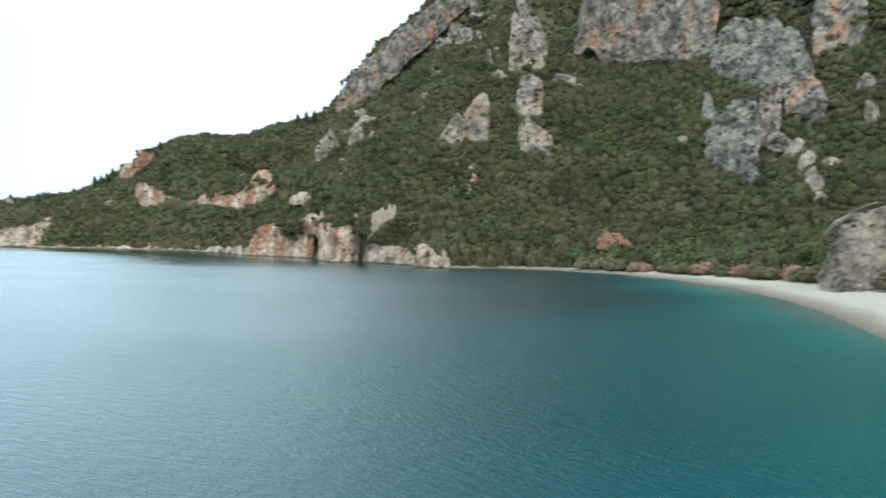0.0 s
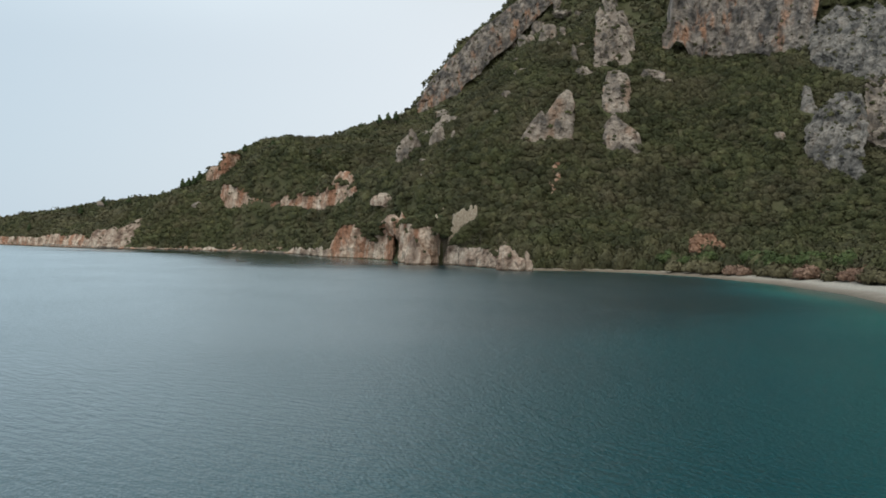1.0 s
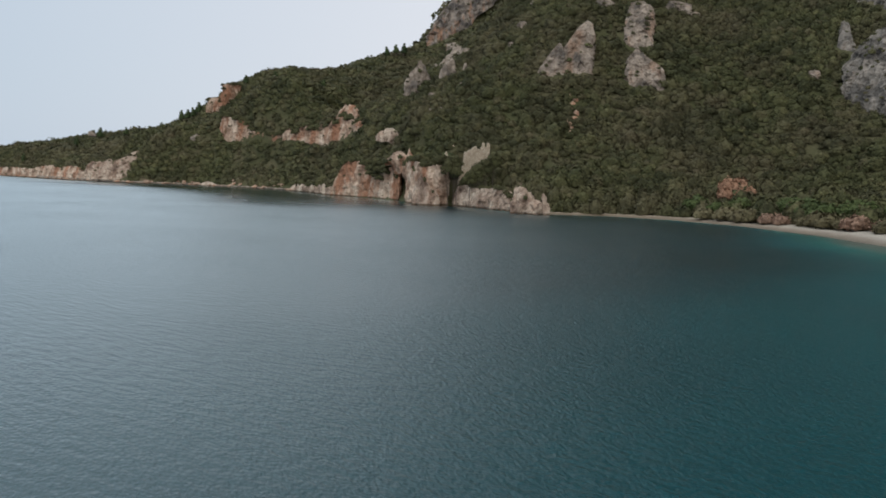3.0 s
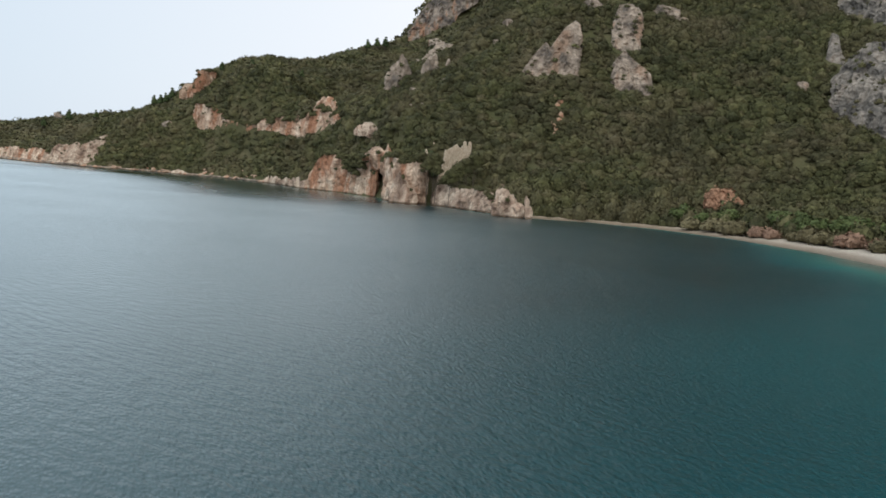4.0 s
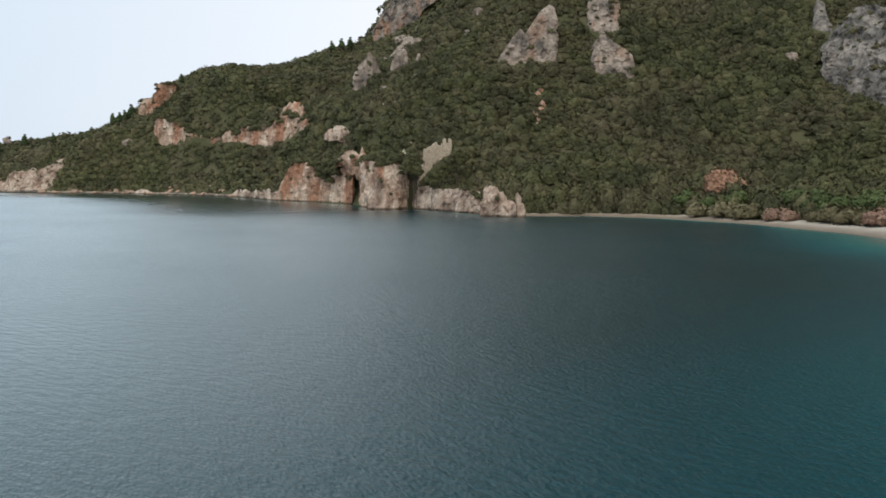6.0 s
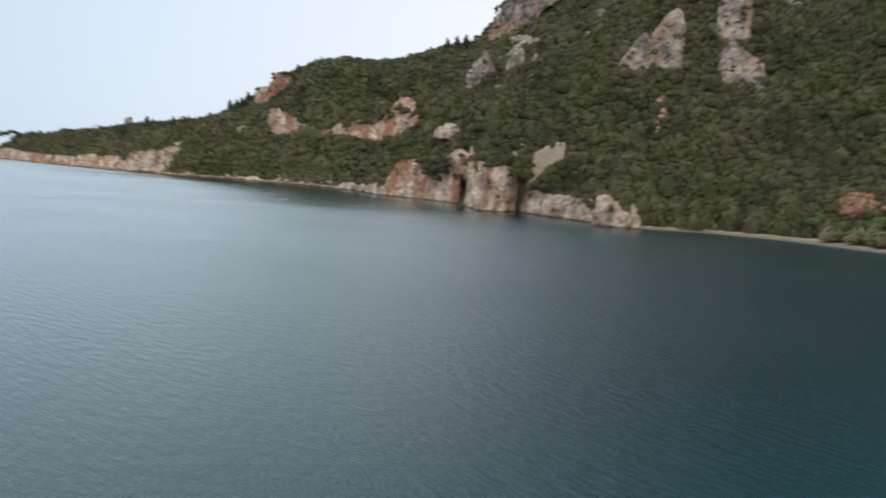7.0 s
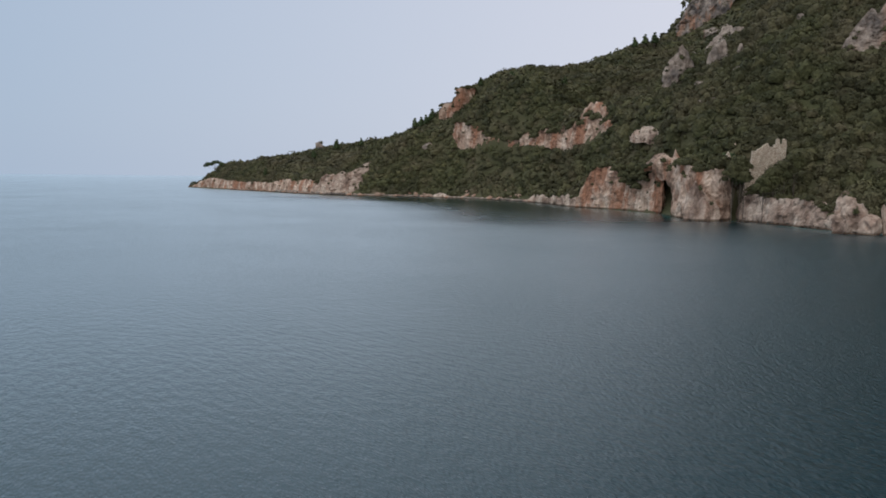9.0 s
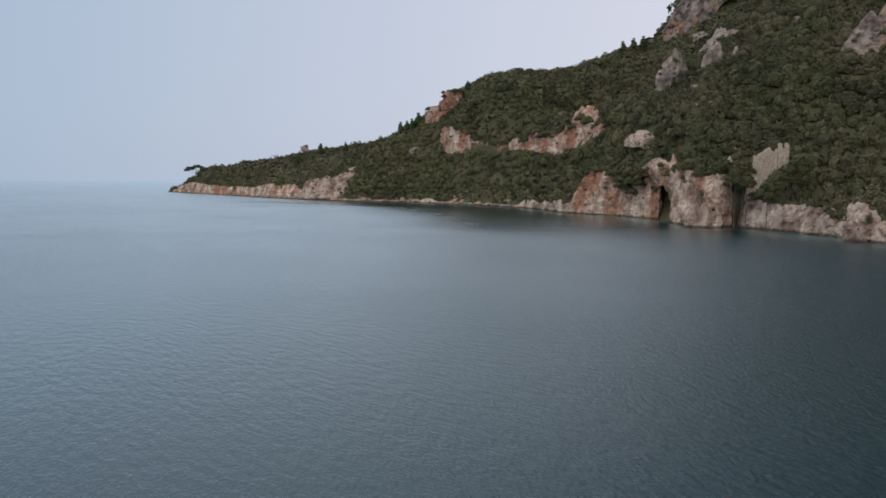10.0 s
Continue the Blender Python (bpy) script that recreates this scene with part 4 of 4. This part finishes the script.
def scrub(places, low, high, kinds, seed, mat, label):
    rng = np.random.default_rng(seed)
    wave = rough(places / 22, seed + 2, 2)
    r = (low + high) / 2 * np.exp(np.clip(rng.normal(0, 0.33, len(places)), -0.6, 0.75)) * (1 + 0.22 * wave)
    foot = np.clip(1 - (places[:, 2] - 2) / 14, 0, 1)
    tall = rng.uniform(0.75, 1.15, len(places)) + 0.5 * foot * (places[:, 1] < 260)
    root = np.where(places[:, 1] > 425, 0.0, 0.3)
    places = places + np.stack([0 * r, 0 * r, root * r * tall], 1)
    verts, faces, tones, n = [], [], [], 0
    for low_r, high_r, some in kinds:
        mine = (r >= low_r) & (r < high_r)
        v, f, own = joined(places[mine], r[mine], tall[mine], some, seed)
        tones.append(own)
        verts.append(v)
        faces.append(f + n)
        n += len(v)
    ob = new("scrub", mesh_of("scrub", np.vstack(verts), np.vstack(faces), mat))
    ob.data.attributes.new("bush", "FLOAT", "POINT").data.foreach_set("value", np.concatenate(tones).astype(np.float32))
    tagged(ob, label, "shrubs", kind="stuff")


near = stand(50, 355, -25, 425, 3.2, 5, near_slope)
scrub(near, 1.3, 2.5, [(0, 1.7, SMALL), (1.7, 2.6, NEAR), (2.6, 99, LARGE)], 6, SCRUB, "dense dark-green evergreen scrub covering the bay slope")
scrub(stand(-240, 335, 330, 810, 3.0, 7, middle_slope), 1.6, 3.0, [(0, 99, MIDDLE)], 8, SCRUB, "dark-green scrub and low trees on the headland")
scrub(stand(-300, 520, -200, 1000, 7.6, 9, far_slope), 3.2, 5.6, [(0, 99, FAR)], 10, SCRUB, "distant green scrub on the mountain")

# tufts rooted on the ledges of the rocks
rng = np.random.default_rng(41)
spots = []
for v, f in LEDGES:
    a, b = v[f[:, 2]] - v[f[:, 0]], v[f[:, 1]] - v[f[:, -1]]
    cross = np.cross(a, b)
    area = np.linalg.norm(cross, axis=1) / 2 + 1e-9
    flatness = np.abs(cross[:, 2]) / (2 * area)
    mid = v[f].mean(1)
    chance = area * (np.clip((flatness - 0.45) / 0.4, 0, 1) * (mid[:, 2] > 3) / 13.0 + (mid[:, 2] > 8) / 120.0)
    spots.append(mid[rng.uniform(0, 1, len(f)) < chance])
spots = np.vstack(spots)
scrub(spots, 0.5, 1.3, [(0, 99, MIDDLE)], 44, SCRUB, "small olive tufts rooted on the rock ledges")


def part(name, v, f, mat, parent, label="", smooth=False):
    ob = new(name, mesh_of(name, v, f, mat, smooth))
    ob.parent = parent
    return tagged(ob, label)


def limb(path, r0, r1, sides=7):
    """A tapered round limb along a path of points."""
    path = np.asarray(path, float)
    verts, faces = [], []
    for k, p in enumerate(path):
        r = r0 + (r1 - r0) * k / (len(path) - 1)
        a = np.arange(sides) * 2 * np.pi / sides
        verts.append(p + np.stack([r * np.cos(a), r * np.sin(a), 0 * a], 1))
    for k in range(len(path) - 1):
        for i in range(sides):
            j = (i + 1) % sides
            faces.append((k * sides + i, k * sides + j, k * sides + sides + j, k * sides + sides + i))
    return np.vstack(verts), np.array(faces)


def crown_of(lumps, seed, leaves=230):
    """A crown joined from several tufts: rows of x, y, z, radius, flatness."""
    verts, faces, n = [], [], 0
    for k, (x, y, z, r, flat) in enumerate(lumps):
        v, f = tuft(seed + k, 2, leaves, flat, 0.12, 0.26)
        verts.append(v * r + (x, y, z))
        faces.append(f + n)
        n += len(v)
    return np.vstack(verts), np.vstack(faces)


def tree(name, x, y, tall, lumps, mat, label, category, group="", seed=0, stem=0.16, foot=None):
    root = new(name)
    z = float(height(np.array([x]), np.array([y]))[0]) - 0.2 if foot is None else foot
    root.location = (x, y, z)
    top = max(l[2] for l in lumps)
    lean = np.random.default_rng(seed).uniform(-0.25, 0.25, 2)
    path = [(lean[0] * h * h * 0.3, lean[1] * h * h * 0.3, h * top) for h in (0, 0.3, 0.6, 0.95)]
    part("trunk", *limb(path, stem * tall * 0.22, stem * tall * 0.07), BARK, root)
    for k, l in enumerate(lumps[:4]):
        if abs(l[0]) + abs(l[1]) > 0.3:
            part("limb", *limb([path[1], (l[0] * 0.5, l[1] * 0.5, l[2] * 0.7), (l[0], l[1], l[2])], stem * tall * 0.1, stem * tall * 0.03, 5), BARK, root)
    crown = part("crown", *crown_of(lumps, seed), mat, root)
    own = np.random.default_rng(seed + 1).uniform(0.1, 0.85)
    crown.data.attributes.new("bush", "FLOAT", "POINT").data.foreach_set("value", np.full(len(crown.data.vertices), own, np.float32))
    return tagged(root, label, category, group)


# pines standing above the ridge
for k, (x, y, h) in enumerate([(45.9, 541.6, 9), (159.6, 809.0, 7), (133.6, 585.9, 7), (140.9, 586.1, 7), (146.6, 584.3, 8), (-17.4, 607.2, 7), (-13.2, 601.4, 7), (-9.1, 595.6, 7), (-5.1, 591.9, 8), (-80.8, 660.8, 8), (-97.8, 656.5, 7), (-60.2, 652.7, 6), (-135.4, 657.6, 6), (-33.6, 643.1, 6), (27.5, 575.6, 6), (76.4, 515.8, 5)]):
    g = np.random.default_rng(k)
    h *= 1.45
    rows = [(g.uniform(-0.5, 0.5), g.uniform(-0.4, 0.4), h * (0.42 + 0.16 * i), h * (0.25 - 0.05 * i), 0.75) for i in range(4)]
    tree("pine_tree", x, y, h, rows, PINE, "dark pine standing on the headland ridge", "tree", "pines along the ridge", 60 + k)
# flat-topped pine at the point
tree("umbrella_pine", -205.0, 770.0, 12, [(-4.4, 0, 7.0, 4.0, 0.5), (1.6, 0.5, 8.8, 4.6, 0.5), (7.0, 0, 6.8, 4.0, 0.55), (-8.0, 0.5, 5.6, 2.6, 0.5), (11.0, 0.5, 5.0, 2.8, 0.6)], PINE, "flat-topped umbrella pine leaning over the rocky point", "tree", seed=90)
# withered tree above the beach
tree("withered_tree", 175.8, 188.8, 6, [(-2.4, 0, 6.9, 3.2, 1.0), (1.7, 0.3, 7.2, 3.2, 1.0), (4.9, -0.5, 5.0, 2.8, 1.0), (-0.2, -1.5, 4.4, 4.0, 1.0), (-3.8, -1.0, 4.0, 3.0, 1.0), (3.0, -1.5, 3.4, 3.2, 1.0)], RUST, "withered rust-brown tree among green scrub", "tree", seed=100)

# dry and fresh bushes along the head of the beach
def along(d, y):
    """A place d metres inland of the beach's head at that y."""
    xs = np.linspace(60, 260, 1200)
    s = inland(xs, np.full(xs.shape, float(y)))
    return float(xs[np.argmax(s > shelf(np.array([float(y)]))[0] + d)])


rng = np.random.default_rng(77)
for k in range(26):
    y = 158 - 5.4 * k + rng.uniform(-1.5, 1.5)
    r = rng.uniform(2.2, 3.6)
    lumps = [(0, 0, 0.55 * r, r, 0.8), (r * 0.7, rng.uniform(-1, 1), 0.45 * r, 0.7 * r, 0.8), (-r * 0.6, rng.uniform(-1, 1), 0.5 * r, 0.75 * r, 0.8)]
    mat, words = (DRY, "dry pinkish-brown bush at the head of the beach") if k in (4, 5, 10, 11, 13, 14, 17, 20, 23) else (STRAW, "straw-coloured bush at the head of the beach")
    tree("beach_bush", along(rng.uniform(-0.5, 2), y), y, 2, lumps, mat, words, "bush", "bushes along the beach", 200 + 7 * k)
for k in range(22):
    y = 168 - 6.5 * k + rng.uniform(-2, 2)
    r = rng.uniform(2.4, 3.8)
    lumps = [(0, 0, 1.1 * r, r, 0.85), (r * 0.7, rng.uniform(-1, 1), 0.9 * r, 0.75 * r, 0.85), (-r * 0.5, 1.2, 0.95 * r, 0.8 * r, 0.8)]
    tree("broadleaf_tree", along(rng.uniform(6, 12), y), y, 4, lumps, FRESH, "fresh green broadleaf tree behind the beach", "tree", "green trees behind the beach", 400 + 7 * k)
tree("yellow_bush", 115.5, 221.5, 2, [(0, 0, 1.0, 1.1, 0.9), (0.6, 0.2, 0.7, 0.8, 0.9)], FRESH, "small bright yellow-green bush on the slope", "bush", seed=600)
tree("evergreen_tree", 92.5, 259.0, 4, [(0, 0, 3.4, 2.8, 0.85), (1.6, 0.4, 2.6, 2.2, 0.85), (-1.8, 0, 2.4, 2.2, 0.85)], PINE, "dark evergreen tree growing over the ruin's foot", "tree", seed=620)
tree("evergreen_tree", 96.0, 255.0, 4, [(0, 0, 3.4, 2.4, 0.85), (1.4, 0.4, 2.6, 1.9, 0.85), (-1.6, 0, 2.6, 2.0, 0.85)], PINE, "dark evergreen tree growing over the ruin's foot", "tree", seed=640)

# shrubs on the crests of the cliffs
def crest_shrubs(which, gap, low, high, words, group, seed):
    rng = np.random.default_rng(seed)
    edge = next(rows for key, rows in CRESTS if key == which)
    run = rng.uniform(0, gap)
    while run < edge[-1, 5]:
        x, y, z, nx, ny, _ = edge[np.searchsorted(edge[:, 5], run)]
        r, back = rng.uniform(low, high), rng.uniform(0.3, 3.0)
        lumps = [(0, 0, 0.55 * r, r, 0.8), (r * 0.7, rng.uniform(-1, 1), 0.35 * r, 0.75 * r, 0.8), (-r * 0.7, rng.uniform(-1, 1), 0.35 * r, 0.7 * r, 0.8)]
        tree("cliff_shrub", x - nx * back, y - ny * back, 2, lumps, SCRUB, words, "shrub", group, seed + int(7 * run), foot=z - 0.5)
        run += gap * rng.uniform(0.5, 1.5)


crest_shrubs(12, 3.0, 1.2, 2.4, "dark olive shrub growing on the sea cliff crest", "shrubs on the sea cliffs", 700)
crest_shrubs(17, 2.6, 1.3, 2.8, "dark olive shrub growing on the sea cliff crest", "shrubs on the sea cliffs", 1400)
crest_shrubs(21, 3.5, 0.7, 1.5, "small olive shrub on the low sea ledge", "shrubs on the sea cliffs", 2100)
crest_shrubs(31, 4.0, 1.2, 2.2, "dark olive shrub at the headland cliff's edge", "shrubs on the headland cliff", 2800)
crest_shrubs(35, 3.5, 1.6, 2.8, "dark olive shrub at the headland cliff's edge", "shrubs on the headland cliff", 3500)
crest_shrubs(37, 3.2, 1.6, 3.0, "dark olive shrub at the headland cliff's edge", "shrubs on the headland cliff", 4200)
# shrubs hanging down the cliff face
for k, (x, y, z, r) in enumerate([(72.8, 316.5, 11.0, 2.2), (74.2, 311.0, 10.0, 2.0), (75.0, 307.0, 9.0, 1.6), (76.6, 303.0, 12.0, 1.6), (72.5, 318.0, 13.0, 2.0), (73.8, 314.0, 13.5, 2.2), (74.8, 309.5, 12.5, 2.2), (76.0, 305.0, 13.0, 2.0), (74.8, 312.0, 15.5, 2.4), (76.8, 307.0, 15.5, 2.4), (70.8, 324.0, 15.5, 2.0), (92.5, 254.0, 15.5, 2.2), (92.0, 246.0, 14.5, 1.6)]):
    lumps = [(0, 0, 0.3 * r, r, 0.9), (r * 0.6, -0.3, -0.2 * r, 0.7 * r, 0.9), (-r * 0.6, 0.2, 0.1 * r, 0.7 * r, 0.9)]
    tree("cliff_shrub", x, y, 2, lumps, SCRUB, "olive shrub rooted in the sea cliff face", "shrub", "shrubs on the sea cliffs", 980 + 5 * k, foot=z)
# evergreen trees round the ruin
for k, (x, y, z, r) in enumerate([(100.2, 234.3, 16.1, 2.6), (96.7, 233.1, 14.1, 2.6), (93.5, 231.8, 11.5, 2.3), (103.9, 236.4, 18.3, 2.6), (89.7, 239.9, 17.3, 2.4), (87.0, 238.5, 15.2, 2.0), (90.0, 237.4, 13.6, 1.8)]):
    up = z - float(height(np.array([x]), np.array([y]))[0]) + 0.2
    lumps = [(0, 0, up, r, 0.85), (0.8 * r, 0.3, up - 0.5 * r, 0.75 * r, 0.85), (-0.7 * r, 0.2, up - 0.6 * r, 0.75 * r, 0.85), (0.2, -0.3 * r, up - 0.9 * r, 0.8 * r, 0.9)]
    tree("evergreen_tree", x, y, 4, lumps, SCRUB, "olive-green evergreen tree in front of the ruin", "tree", "trees round the ruin", 1650 + 9 * k)



# ---- ruined castle wall ----
def masonry(name, rows, thick, parent, seed, label=""):
    """A wall slice by slice along x: rows of x, y, foot and top; broken faces and a ragged top."""
    rows = np.asarray(rows, float)
    n = 3 * (len(rows) - 1) + 1
    u = np.linspace(0, len(rows) - 1, n)
    x, y, lo, hi = (np.interp(u, np.arange(len(rows)), rows[:, k]) for k in range(4))
    hi = hi + 0.22 * grain(np.stack([x * 1.7, 0 * x, 0 * x], 1), seed)
    m = 12
    v = np.linspace(0, 1, m)
    front = np.stack([np.repeat(x, m), np.repeat(y, m), (lo[:, None] + (hi - lo)[:, None] * v).ravel()], 1)
    back = front + (0, thick, 0)
    front = front + np.stack([0 * front[:, 0], 0.16 * rough(front / 0.9, seed, 2), 0 * front[:, 0]], 1)
    verts, faces, off = np.vstack([front, back]), [], n * m
    for i in range(n - 1):
        for j in range(m - 1):
            a = i * m + j
            faces += [(a, a + m, a + m + 1, a + 1), (off + a, off + a + 1, off + a + m + 1, off + a + m)]
        a, b = i * m + m - 1, i * m
        faces += [(a, a + m, off + a + m, off + a), (b, off + b, off + b + m, b + m)]
    for i in (0, n - 1):
        for j in range(m - 1):
            a = i * m + j
            faces.append((a, a + 1, off + a + 1, off + a))
    return part(name, verts, faces, RUIN, parent, label)


castle = new("ruined_castle_wall")
castle.location = (101.0, 250.5, 0)
masonry("curtain_wall", [(-6.4, -0.4, 4.0, 9.0), (-5.6, -0.3, 4.0, 12.5), (-4.9, -0.2, 4.0, 15.0), (-4.3, -0.1, 4.5, 18.2), (-4.0, 0.0, 5.0, 20.8), (-2.8, 0.1, 6.0, 21.0), (-2.4, 0.2, 6.0, 21.6), (-1.0, 0.3, 7.0, 21.9), (-0.6, 0.4, 7.0, 22.8), (0.6, 0.5, 8.0, 23.3), (1.2, 0.6, 9.0, 22.3), (2.2, 0.7, 10.0, 22.0), (3.4, 0.8, 11.0, 22.2)], 1.3, castle, 3)
tower = masonry("tower", [(3.0, 0.3, 10.0, 23.1), (4.6, 0.3, 11.0, 23.2), (6.2, 0.3, 12.0, 23.1)], 2.6, castle, 4)
for x in (3.1, 5.1):
    masonry("merlon", [(x, 0.32, 22.8, 24.5), (x + 0.5, 0.32, 22.8, 24.8), (x + 1.0, 0.32, 22.8, 24.4)], 0.9, tower, 5 + int(x))
masonry("wall_stub", [(-12.6, -2.0, 12.0, 19.6), (-12.0, -2.0, 12.0, 20.6), (-11.4, -2.0, 12.0, 19.4)], 0.9, castle, 8)
tagged(castle, "ruined castle wall of rough stone with merlons", "ruin")
